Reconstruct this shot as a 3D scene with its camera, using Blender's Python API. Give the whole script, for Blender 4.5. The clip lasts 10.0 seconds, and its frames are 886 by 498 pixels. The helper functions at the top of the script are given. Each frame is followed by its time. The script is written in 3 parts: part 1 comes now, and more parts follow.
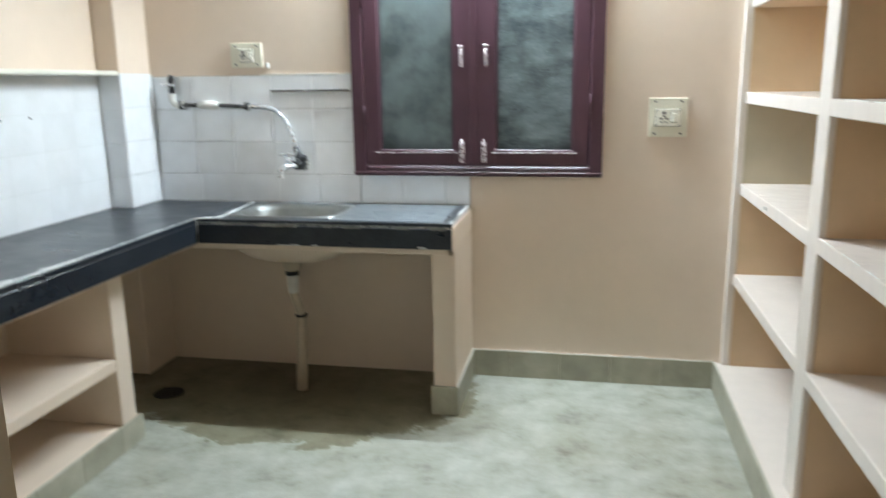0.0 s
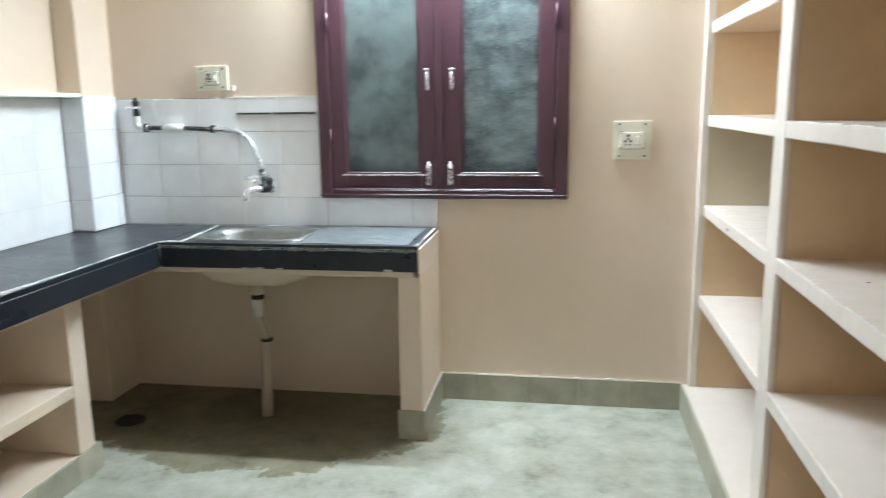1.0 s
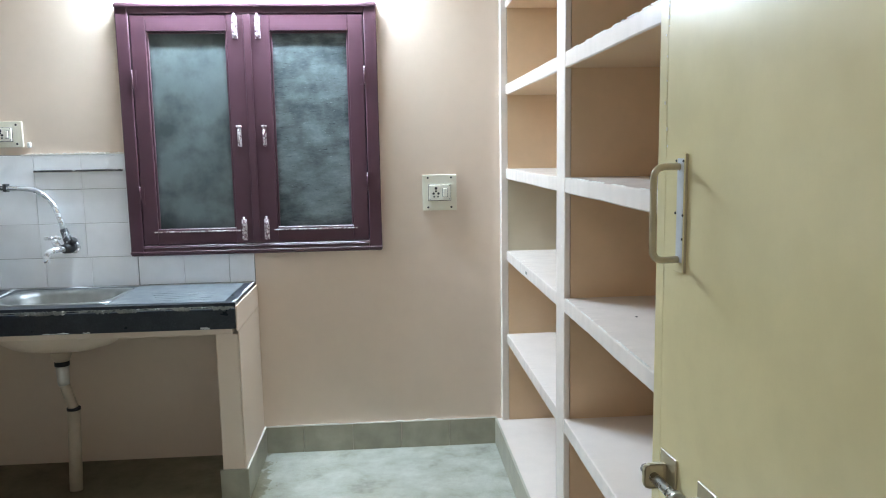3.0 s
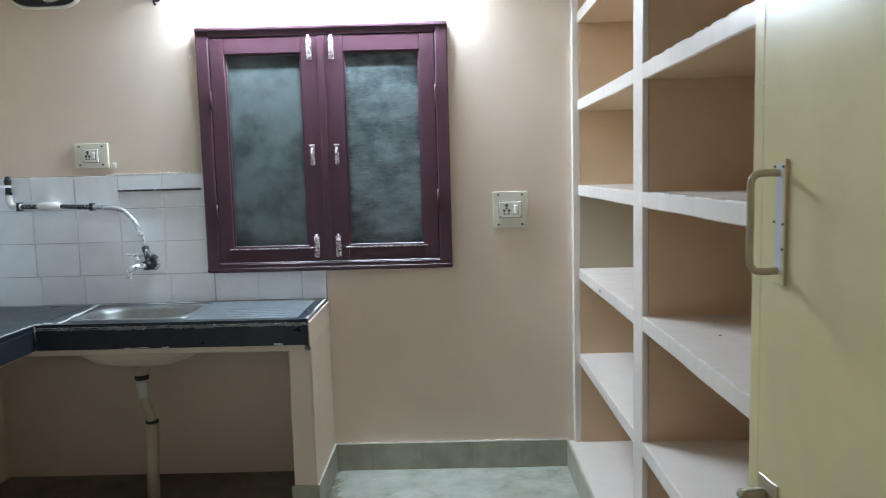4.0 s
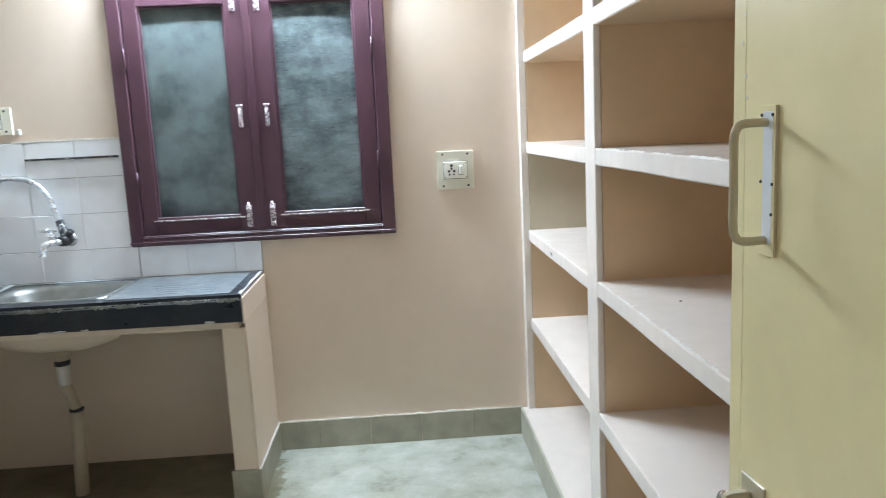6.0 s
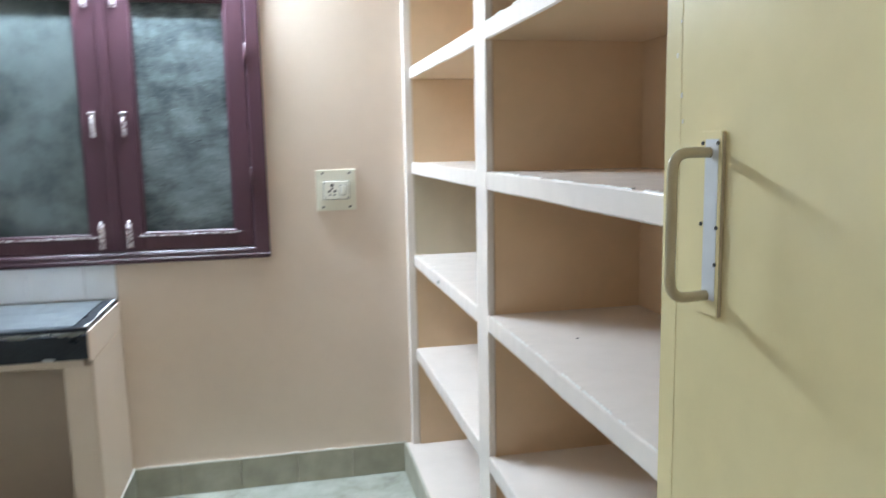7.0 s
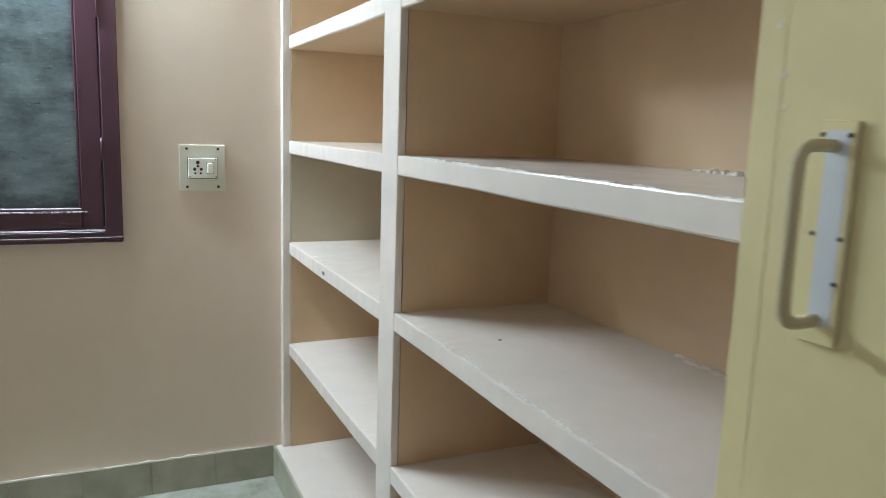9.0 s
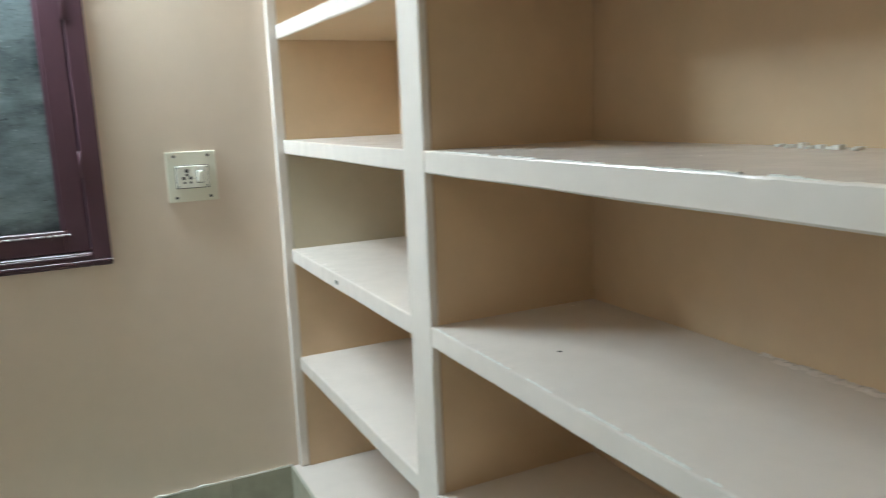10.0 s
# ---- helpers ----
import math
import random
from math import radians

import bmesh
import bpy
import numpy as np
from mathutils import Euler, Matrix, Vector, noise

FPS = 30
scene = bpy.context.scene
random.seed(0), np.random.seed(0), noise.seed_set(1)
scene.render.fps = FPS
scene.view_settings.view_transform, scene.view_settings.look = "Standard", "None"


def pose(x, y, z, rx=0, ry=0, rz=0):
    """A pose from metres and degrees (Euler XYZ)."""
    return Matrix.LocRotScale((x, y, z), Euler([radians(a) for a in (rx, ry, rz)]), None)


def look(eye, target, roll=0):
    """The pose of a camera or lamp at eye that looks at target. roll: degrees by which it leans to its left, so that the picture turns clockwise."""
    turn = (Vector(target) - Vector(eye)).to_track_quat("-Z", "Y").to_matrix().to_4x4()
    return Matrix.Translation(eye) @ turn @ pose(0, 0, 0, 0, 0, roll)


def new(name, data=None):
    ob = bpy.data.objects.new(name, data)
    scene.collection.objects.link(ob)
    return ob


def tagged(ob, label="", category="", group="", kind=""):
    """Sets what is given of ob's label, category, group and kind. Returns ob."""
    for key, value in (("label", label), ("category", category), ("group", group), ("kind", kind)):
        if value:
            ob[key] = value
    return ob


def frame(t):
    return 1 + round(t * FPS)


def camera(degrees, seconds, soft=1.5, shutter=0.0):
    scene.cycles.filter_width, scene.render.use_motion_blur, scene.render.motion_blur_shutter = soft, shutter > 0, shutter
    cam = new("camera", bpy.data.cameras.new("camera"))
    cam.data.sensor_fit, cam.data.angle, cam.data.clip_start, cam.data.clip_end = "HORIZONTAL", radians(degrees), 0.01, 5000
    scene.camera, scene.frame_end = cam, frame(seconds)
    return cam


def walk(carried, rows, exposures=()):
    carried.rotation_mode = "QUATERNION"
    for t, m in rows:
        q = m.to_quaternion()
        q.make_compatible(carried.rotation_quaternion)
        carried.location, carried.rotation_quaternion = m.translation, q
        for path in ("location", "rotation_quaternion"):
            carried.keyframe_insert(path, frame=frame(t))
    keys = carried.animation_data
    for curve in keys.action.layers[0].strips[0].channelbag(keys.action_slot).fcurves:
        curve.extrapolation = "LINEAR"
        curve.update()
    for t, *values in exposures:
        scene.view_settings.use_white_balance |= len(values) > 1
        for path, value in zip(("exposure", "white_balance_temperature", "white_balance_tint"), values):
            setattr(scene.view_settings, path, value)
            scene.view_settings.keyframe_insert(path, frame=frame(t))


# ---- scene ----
cam = camera(61.1, 10.0, soft=1.0, shutter=0.6)
PATH = [
    (0, (-0.064, 0.257, 1.532), (-0.437, 2.173, 1.097), -0.8),
    (0.3, (-0.045, 0.284, 1.532), (-0.526, 2.186, 1.143), -1.4),
    (0.5, (-0.034, 0.304, 1.519), (-0.51, 2.207, 1.128), -0.9),
    (1, (-0.018, 0.277, 1.521), (-0.332, 2.217, 1.148), -0.7),
    (1.5, (-0.013, 0.249, 1.527), (-0.144, 2.214, 1.176), -1.4),
    (2, (0.014, 0.186, 1.53), (0.064, 2.168, 1.262), -1.5),
    (2.2, (0.015, 0.171, 1.54), (0.134, 2.149, 1.269), -1.4),
    (3.3, (0.031, 0.152, 1.57), (0.179, 2.131, 1.322), -1.0),
    (3.5, (0.009, 0.147, 1.548), (0.115, 2.135, 1.348), -1.0),
    (4, (0.001, 0.184, 1.55), (-0.023, 2.174, 1.346), -1.5),
    (4.5, (0.007, 0.243, 1.544), (-0.044, 2.222, 1.257), -1.6),
    (5, (-0.026, 0.258, 1.536), (-0.027, 2.234, 1.224), -2.0),
    (5.2, (-0.017, 0.268, 1.536), (0.0, 2.244, 1.228), -2.0),
    (6.3, (0.04, 0.45, 1.549), (0.197, 2.417, 1.228), -1.8),
    (6.5, (0.041, 0.489, 1.532), (0.271, 2.445, 1.186), 0.7),
    (7, (0.064, 0.611, 1.55), (0.476, 2.548, 1.271), -1.1),
    (7.5, (0.017, 0.67, 1.566), (0.608, 2.569, 1.36), -0.7),
    (8, (-0.02, 0.709, 1.575), (0.649, 2.589, 1.443), 0.9),
    (8.5, (-0.039, 0.764, 1.556), (0.785, 2.569, 1.304), 1.2),
    (9, (-0.056, 0.861, 1.54), (0.76, 2.66, 1.222), 1.9),
    (9.5, (-0.045, 1.038, 1.556), (0.91, 2.756, 1.184), -1.6),
    (10, (-0.09, 1.118, 1.558), (0.771, 2.886, 1.193), -2.2),
]
EXPOSURES = [
    (0.0, 0.84, 6800, 13), (1.0, 1.00, 6800, 13), (1.5, 1.00, 6650, 14), (2.0, 0.98, 6450, 14), (3.5, 0.58, 6250, 14), (4.0, 0.36, 6250, 14),
    (4.5, 0.75, 6300, 14), (5.0, 1.01, 6400, 14), (6.5, 0.93, 6350, 15), (7.0, 0.92, 6300, 15), (7.5, 0.75, 6200, 14), (8.0, 0.31, 6200, 13),
    (8.5, 0.51, 6400, 12), (9.0, 0.49, 6500, 11), (9.5, 0.60, 6600, 9), (10.0, 0.48, 6650, 8),
]
walk(cam, [(t, look(eye, target, roll)) for t, eye, target, roll in PATH], EXPOSURES)

# ---- world and lamps ----
world = bpy.data.worlds.new("night")
scene.world = world
world.use_nodes = True
world.node_tree.nodes["Background"].inputs[0].default_value = (0.10, 0.13, 0.20, 1)
world.node_tree.nodes["Background"].inputs[1].default_value = 0.05

TUBE_STRENGTH = 435.0
HALL_POWER = 5.5

hall_lamp = bpy.data.lights.new("hall_light", "AREA")
hall_lamp.shape, hall_lamp.size, hall_lamp.size_y = "RECTANGLE", 1.1, 0.06
hall_lamp.energy, hall_lamp.color = HALL_POWER, (1.0, 0.95, 0.88)
hall_lamp_ob = new("hall_light", hall_lamp)
hall_lamp_ob.matrix_world = look((-0.3, -1.25, 2.55), (0.0, 0.6, 1.2))


# ---- materials ----
def material(name):
    mat = bpy.data.materials.new(name)
    mat.use_nodes = True
    nt = mat.node_tree
    return mat, nt, nt.nodes["Principled BSDF"]


def noise_node(nt, scale, detail=4, rough=0.55, stretch=None):
    co = nt.nodes.new("ShaderNodeTexCoord")
    tex = nt.nodes.new("ShaderNodeTexNoise")
    tex.inputs["Scale"].default_value, tex.inputs["Detail"].default_value = scale, detail
    tex.inputs["Roughness"].default_value = rough
    if stretch:
        mp = nt.nodes.new("ShaderNodeMapping")
        mp.inputs["Scale"].default_value = stretch
        nt.links.new(co.outputs["Object"], mp.inputs["Vector"])
        nt.links.new(mp.outputs["Vector"], tex.inputs["Vector"])
    else:
        nt.links.new(co.outputs["Object"], tex.inputs["Vector"])
    return tex.outputs["Fac"]


def ramp(nt, fac, stops):
    node = nt.nodes.new("ShaderNodeValToRGB")
    els = node.color_ramp.elements
    while len(els) < len(stops):
        els.new(0.5)
    for el, (at, col) in zip(els, stops):
        el.position, el.color = at, (*col, 1) if len(col) == 3 else col
    nt.links.new(fac, node.inputs["Fac"])
    return node.outputs["Color"]


def mix(nt, kind, fac, a, b):
    node = nt.nodes.new("ShaderNodeMix")
    node.data_type, node.blend_type = "RGBA", kind
    for sock, val in ((node.inputs[0], fac), (node.inputs[6], a), (node.inputs[7], b)):
        if hasattr(val, "links"):
            nt.links.new(val, sock)
        elif isinstance(val, (int, float)):
            sock.default_value = val
        else:
            sock.default_value = (*val, 1)
    return node.outputs[2]


def bump(nt, bsdf, heights):
    last = None
    for fac, strength, dist in heights:
        node = nt.nodes.new("ShaderNodeBump")
        node.inputs["Strength"].default_value, node.inputs["Distance"].default_value = strength, dist
        nt.links.new(fac, node.inputs["Height"])
        if last:
            nt.links.new(last, node.inputs["Normal"])
        last = node.outputs["Normal"]
    nt.links.new(last, bsdf.inputs["Normal"])


def gray(lo, hi):
    return ((0.0, (lo, lo, lo)), (1.0, (hi, hi, hi)))


def painted(name, col, rough=0.45, patch=0.10, grain=0.05, relief=0.25, wave=0.5, rough_var=0.12, coat=0.0, scratches=None, worn=0.70, size=23):
    """Brushed paint on plaster, wood or metal."""
    mat, nt, bsdf = material(name)
    big, small, fine = noise_node(nt, 1.7, 5), noise_node(nt, 14, 4), noise_node(nt, 160, 2)
    c = mix(nt, "MULTIPLY", 1.0, col, ramp(nt, big, ((0.3, (1 - patch,) * 3), (0.7, (1 + patch * 0.3,) * 3))))
    c = mix(nt, "MULTIPLY", 1.0, c, ramp(nt, small, ((0.35, (1 - grain,) * 3), (0.65, (1.0,) * 3))))
    if scratches:
        speck = noise_node(nt, size, 6, 0.75)
        mask = ramp(nt, speck, ((worn, (0, 0, 0)), (worn + 0.03, (1, 1, 1))))
        c = mix(nt, "MIX", mask, c, scratches)
    nt.links.new(c, bsdf.inputs["Base Color"])
    nt.links.new(ramp(nt, small, gray(rough - rough_var, rough + rough_var)), bsdf.inputs["Roughness"])
    bsdf.inputs["Coat Weight"].default_value = coat
    bsdf.inputs["Coat Roughness"].default_value = 0.15
    bump(nt, bsdf, ((small, wave, 0.004), (fine, relief, 0.0006)))
    return mat


WALL = painted("peach_wall_paint", (0.78, 0.642, 0.525), 0.45, 0.05, 0.02, 0.2, 0.10, 0.06)
SHELF = painted("shelf_enamel_paint", (0.82, 0.74, 0.68), 0.25, 0.05, 0.03, 0.25, 0.06, 0.05)
# the wall's peach made darker and browner, so recess shade is in the colour
SHADED_PEACH = painted("shaded_peach_paint", (0.70, 0.503, 0.32), 0.36, 0.07, 0.04, 0.3, 0.12, 0.07)
NOOK_GREY = painted("grey_beige_nook_paint", (0.53, 0.465, 0.345), 0.36, 0.08, 0.04, 0.3, 0.12, 0.07)
# ceiling is out of view; dark grey chosen to cut its bounce light
CEIL = painted("darkened_ceiling_paint", (0.34, 0.33, 0.31), 0.7, 0.05, 0.03)
MAROON = painted("maroon_enamel", (0.080, 0.033, 0.047), 0.38, 0.10, 0.06, 0.3, 0.08, 0.06, 0.05)
# darker paint for the unseen doorway wall, to lower the room's ambient light
LOW_BOUNCE = painted("low_bounce_paint", (0.42, 0.35, 0.29), 0.5, 0.08, 0.04)
DOOR = painted("cream_yellow_enamel", (0.87, 0.765, 0.44), 0.24, 0.10, 0.04, 0.2, 0.10, 0.06, 0.1)
IVORY = painted("ivory_plastic", (0.82, 0.79, 0.66), 0.35, 0.06, 0.02, 0.1, 0.05, 0.05)
IVORY_LIGHT = painted("pale_ivory_plastic", (0.88, 0.86, 0.76), 0.3, 0.05, 0.02, 0.1, 0.05, 0.05)
WHITE_PLASTIC = painted("white_plastic", (0.76, 0.75, 0.71), 0.4, 0.15, 0.12, 0.1, 0.1, 0.1, 0, (0.20, 0.19, 0.17), 0.66, 60)
WASTE_PIPE = painted("aged_pipe_plastic", (0.60, 0.50, 0.38), 0.45, 0.18, 0.12, 0.1, 0.2)
BARE_BOLT = painted("whitened_bolt_metal", (0.70, 0.64, 0.64), 0.4, 0.2, 0.2, 0.4, 0.4, 0.1, 0, (0.12, 0.05, 0.065), 0.495, 110)
DARK = painted("dark_rubber", (0.018, 0.018, 0.02), 0.5, 0.2, 0.2)
CHIPPED = painted("chipped_black_paint", (0.020, 0.020, 0.022), 0.45, 0.2, 0.2, 0.3, 0.3, 0.1, 0, (0.62, 0.63, 0.62), 0.58, 70)
CEMENT = painted("white_cement_smear", (0.72, 0.74, 0.74), 0.7, 0.2, 0.2, 0.8, 0.8, 0.1, 0, (0.2, 0.2, 0.19), 0.66)
MORTAR = painted("grey_mortar_smear", (0.30, 0.305, 0.28), 0.8, 0.3, 0.4, 0.8, 0.8, 0.1, 0, (0.62, 0.62, 0.60), 0.60, 30)
HANDLE = painted("cream_handle_paint", (0.54, 0.47, 0.31), 0.24, 0.15, 0.12, 0.2, 0.15, 0.08, 0.2, (0.16, 0.13, 0.09))
# white of chips and flakes, which also paints the glints on edges
CHIP = painted("white_chip_glint_paint", (0.93, 0.92, 0.88), 0.2, 0.02, 0.02, 0.1, 0.05, 0.05)
PLATE = painted("handle_plate_paint", (0.80, 0.84, 0.88), 0.25, 0.12, 0.08, 0.2, 0.15, 0.08, 0.2, (0.10, 0.09, 0.08))


def metal(name, col, rough, patch=0.2, scratched=True):
    mat, nt, bsdf = material(name)
    small, line = noise_node(nt, 18, 4), noise_node(nt, 60, 3, 0.6, (0.15, 1, 1))
    nt.links.new(mix(nt, "MULTIPLY", 1.0, col, ramp(nt, small, ((0.3, (1 - patch,) * 3), (0.7, (1, 1, 1))))), bsdf.inputs["Base Color"])
    bsdf.inputs["Metallic"].default_value = 1
    nt.links.new(ramp(nt, line, gray(rough - 0.08, rough + 0.15)), bsdf.inputs["Roughness"])
    if scratched:
        bump(nt, bsdf, ((line, 0.1, 0.0006),))
    return mat


STEEL = metal("stainless_steel", (0.33, 0.34, 0.33), 0.40)
DRAIN = metal("dull_drainboard_steel", (0.30, 0.33, 0.35), 0.46)
CHROME = metal("worn_chrome", (0.84, 0.86, 0.88), 0.24, 0.35)
CHROME.node_tree.nodes["Principled BSDF"].inputs["Metallic"].default_value = 0.75
ROD = metal("plated_rod", (0.66, 0.65, 0.60), 0.25)


def granite():
    mat, nt, bsdf = material("black_granite")
    fleck, dust = noise_node(nt, 240, 2, 0.7), noise_node(nt, 5, 5, 0.65)
    c = ramp(nt, fleck, ((0.45, (0.009, 0.013, 0.020)), (0.64, (0.018, 0.025, 0.036)), (0.80, (0.05, 0.060, 0.072))))
    c = mix(nt, "MIX", ramp(nt, dust, ((0.45, (0, 0, 0)), (0.90, (0.22, 0.22, 0.22)))), c, (0.11, 0.125, 0.14))
    nt.links.new(c, bsdf.inputs["Base Color"])
    nt.links.new(ramp(nt, dust, gray(0.14, 0.5)), bsdf.inputs["Roughness"])
    bump(nt, bsdf, ((dust, 0.15, 0.002),))
    return mat


def cement_floor():
    mat, nt, bsdf = material("grey_green_cement_floor")
    big, mid, fine = noise_node(nt, 1.3, 6, 0.6), noise_node(nt, 5.5, 6, 0.68), noise_node(nt, 220, 3, 0.7)
    c = ramp(nt, mid, ((0.28, (0.22, 0.215, 0.17)), (0.42, (0.36, 0.365, 0.305)), (0.58, (0.44, 0.455, 0.40)), (0.76, (0.54, 0.56, 0.505))))
    c = mix(nt, "MULTIPLY", 1.0, c, ramp(nt, big, ((0.30, (0.80, 0.77, 0.70)), (0.52, (1, 1, 1)))))
    c = mix(nt, "MULTIPLY", 1.0, c, ramp(nt, fine, ((0.3, (0.84, 0.84, 0.83)), (0.65, (1.05, 1.05, 1.05)))))
    # old grime round the waste pipe and the drain, deepened with the worktop's shade
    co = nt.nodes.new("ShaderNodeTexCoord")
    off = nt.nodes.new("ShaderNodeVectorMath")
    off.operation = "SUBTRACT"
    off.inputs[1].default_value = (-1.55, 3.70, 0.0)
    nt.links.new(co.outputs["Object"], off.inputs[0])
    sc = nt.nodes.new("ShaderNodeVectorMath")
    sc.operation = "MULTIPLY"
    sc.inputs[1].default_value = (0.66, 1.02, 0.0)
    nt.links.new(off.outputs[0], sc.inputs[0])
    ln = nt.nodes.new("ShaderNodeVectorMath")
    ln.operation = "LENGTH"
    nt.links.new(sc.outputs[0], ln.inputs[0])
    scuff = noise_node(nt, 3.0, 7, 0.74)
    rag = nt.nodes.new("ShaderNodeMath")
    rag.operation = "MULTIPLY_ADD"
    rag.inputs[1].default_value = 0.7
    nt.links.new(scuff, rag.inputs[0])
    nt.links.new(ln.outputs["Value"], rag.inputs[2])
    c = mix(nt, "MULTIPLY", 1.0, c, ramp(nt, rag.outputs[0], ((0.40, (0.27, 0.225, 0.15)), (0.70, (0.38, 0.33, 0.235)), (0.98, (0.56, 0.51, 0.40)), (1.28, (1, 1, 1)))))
    nt.links.new(c, bsdf.inputs["Base Color"])
    nt.links.new(ramp(nt, mid, gray(0.62, 0.36)), bsdf.inputs["Roughness"])
    bump(nt, bsdf, ((mid, 0.2, 0.004), (fine, 0.25, 0.0006)))
    return mat


def piece_paint(name, col, rough, spread, stain, coat=0.0):
    """Tiles and skirting pieces, each a little different."""
    mat, nt, bsdf = material(name)
    info = nt.nodes.new("ShaderNodeObjectInfo")
    co = nt.nodes.new("ShaderNodeNewGeometry")
    tex = nt.nodes.new("ShaderNodeTexNoise")
    tex.inputs["Scale"].default_value, tex.inputs["Detail"].default_value = 9, 5
    nt.links.new(co.outputs["Position"], tex.inputs["Vector"])
    c = mix(nt, "MULTIPLY", 1.0, col, ramp(nt, info.outputs["Random"], gray(1 - spread, 1.0)))
    c = mix(nt, "MULTIPLY", 1.0, c, ramp(nt, tex.outputs["Fac"], ((0.35, (1 - stain, 1 - stain, 1 - stain * 1.1)), (0.62, (1, 1, 1)))))
    nt.links.new(c, bsdf.inputs["Base Color"])
    nt.links.new(ramp(nt, tex.outputs["Fac"], gray(rough - 0.06, rough + 0.12)), bsdf.inputs["Roughness"])
    bsdf.inputs["Coat Weight"].default_value = coat
    bump(nt, bsdf, ((tex.outputs["Fac"], 0.12, 0.003),))
    return mat


def grimy_glass(name, light, dark, bands, seed, scale=3.2, rough=0.62, streaks=False):
    """Window glass coated with dust and old whitewash; nearly opaque."""
    mat, nt, bsdf = material(name)
    co = nt.nodes.new("ShaderNodeTexCoord")
    mp = nt.nodes.new("ShaderNodeMapping")
    mp.inputs["Scale"].default_value, mp.inputs["Location"].default_value = bands, (seed, seed, seed)
    tex = nt.nodes.new("ShaderNodeTexNoise")
    tex.inputs["Scale"].default_value, tex.inputs["Detail"].default_value, tex.inputs["Roughness"].default_value = scale, 9, rough
    nt.links.new(co.outputs["Object"], mp.inputs["Vector"])
    nt.links.new(mp.outputs["Vector"], tex.inputs["Vector"])
    blot = noise_node(nt, 4.2 + seed * 0.3, 4, 0.6)
    c = ramp(nt, tex.outputs["Fac"], ((0.30, dark), (0.50, tuple((a + b) / 2 for a, b in zip(dark, light))), (0.68, light)))
    c = mix(nt, "MULTIPLY", 1.0, c, ramp(nt, blot, ((0.32, (0.45, 0.47, 0.47)), (0.55, (1, 1, 1)))))
    if streaks:
        for seed_at, dark_side in ((1.0, True), (2.3, False)):
            lines = noise_node(nt, 17 * seed_at, 5, 0.72, (1.0, 1.0, 5.5))
            if dark_side:
                c = mix(nt, "MULTIPLY", 1.0, c, ramp(nt, lines, ((0.30, (0.25, 0.27, 0.28)), (0.40, (1, 1, 1)))))
            else:
                c = mix(nt, "MIX", ramp(nt, lines, ((0.62, (0, 0, 0)), (0.72, (0.55, 0.55, 0.55)))), c, (0.36, 0.42, 0.43))
    # darker, ragged border along the putty of the pane
    sep = nt.nodes.new("ShaderNodeSeparateXYZ")
    nt.links.new(co.outputs["Generated"], sep.inputs[0])
    worst = None
    for axis in (0, 2):
        sub = nt.nodes.new("ShaderNodeMath")
        sub.operation = "SUBTRACT"
        nt.links.new(sep.outputs[axis], sub.inputs[0])
        sub.inputs[1].default_value = 0.5
        ab = nt.nodes.new("ShaderNodeMath")
        ab.operation = "ABSOLUTE"
        nt.links.new(sub.outputs[0], ab.inputs[0])
        if worst is None:
            worst = ab.outputs[0]
        else:
            mx = nt.nodes.new("ShaderNodeMath")
            mx.operation = "MAXIMUM"
            nt.links.new(worst, mx.inputs[0])
            nt.links.new(ab.outputs[0], mx.inputs[1])
            worst = mx.outputs[0]
    add = nt.nodes.new("ShaderNodeMath")
    add.operation = "MULTIPLY_ADD"
    nt.links.new(tex.outputs["Fac"], add.inputs[0])
    add.inputs[1].default_value = -0.22
    nt.links.new(worst, add.inputs[2])
    edge = ramp(nt, add.outputs[0], ((0.31, (1, 1, 1)), (0.40, (0.33, 0.35, 0.36))))
    c = mix(nt, "MULTIPLY", 1.0, c, edge)
    nt.links.new(c, bsdf.inputs["Base Color"])
    bsdf.inputs["Roughness"].default_value = 0.32
    bsdf.inputs["Specular IOR Level"].default_value = 0.4
    bump(nt, bsdf, ((tex.outputs["Fac"], 0.25, 0.002),))
    return mat


GRANITE = granite()
FLOOR = cement_floor()
TILE = piece_paint("glazed_white_tile", (0.92, 0.94, 0.965), 0.16, 0.05, 0.05, 0.3)
GROUT = painted("tile_grout", (0.42, 0.42, 0.41), 0.8, 0.2, 0.3)
GROUT_LIGHT = painted("pale_tile_grout", (0.84, 0.86, 0.87), 0.8, 0.1, 0.1)
SKIRT = piece_paint("grey_green_skirting", (0.46, 0.44, 0.35), 0.38, 0.16, 0.22)
SKIRT_TOP = painted("skirting_paint_line", (0.92, 0.89, 0.83), 0.35, 0.1, 0.1, 0.3, 0.3)
GLASS_L = grimy_glass("dusty_glass", (0.155, 0.185, 0.182), (0.088, 0.110, 0.112), (1.0, 1.0, 0.8), 1.0)
GLASS_R = grimy_glass("whitewashed_glass", (0.200, 0.240, 0.245), (0.052, 0.068, 0.072), (0.9, 1.0, 2.2), 4.0, 4.5, 0.74, True)

tube_mat, _nt, _b = material("tube_light")
_b.inputs["Base Color"].default_value = (0.9, 0.9, 0.9, 1)
_b.inputs["Emission Color"].default_value = (0.71, 0.885, 1.0, 1)
_b.inputs["Emission Strength"].default_value = TUBE_STRENGTH


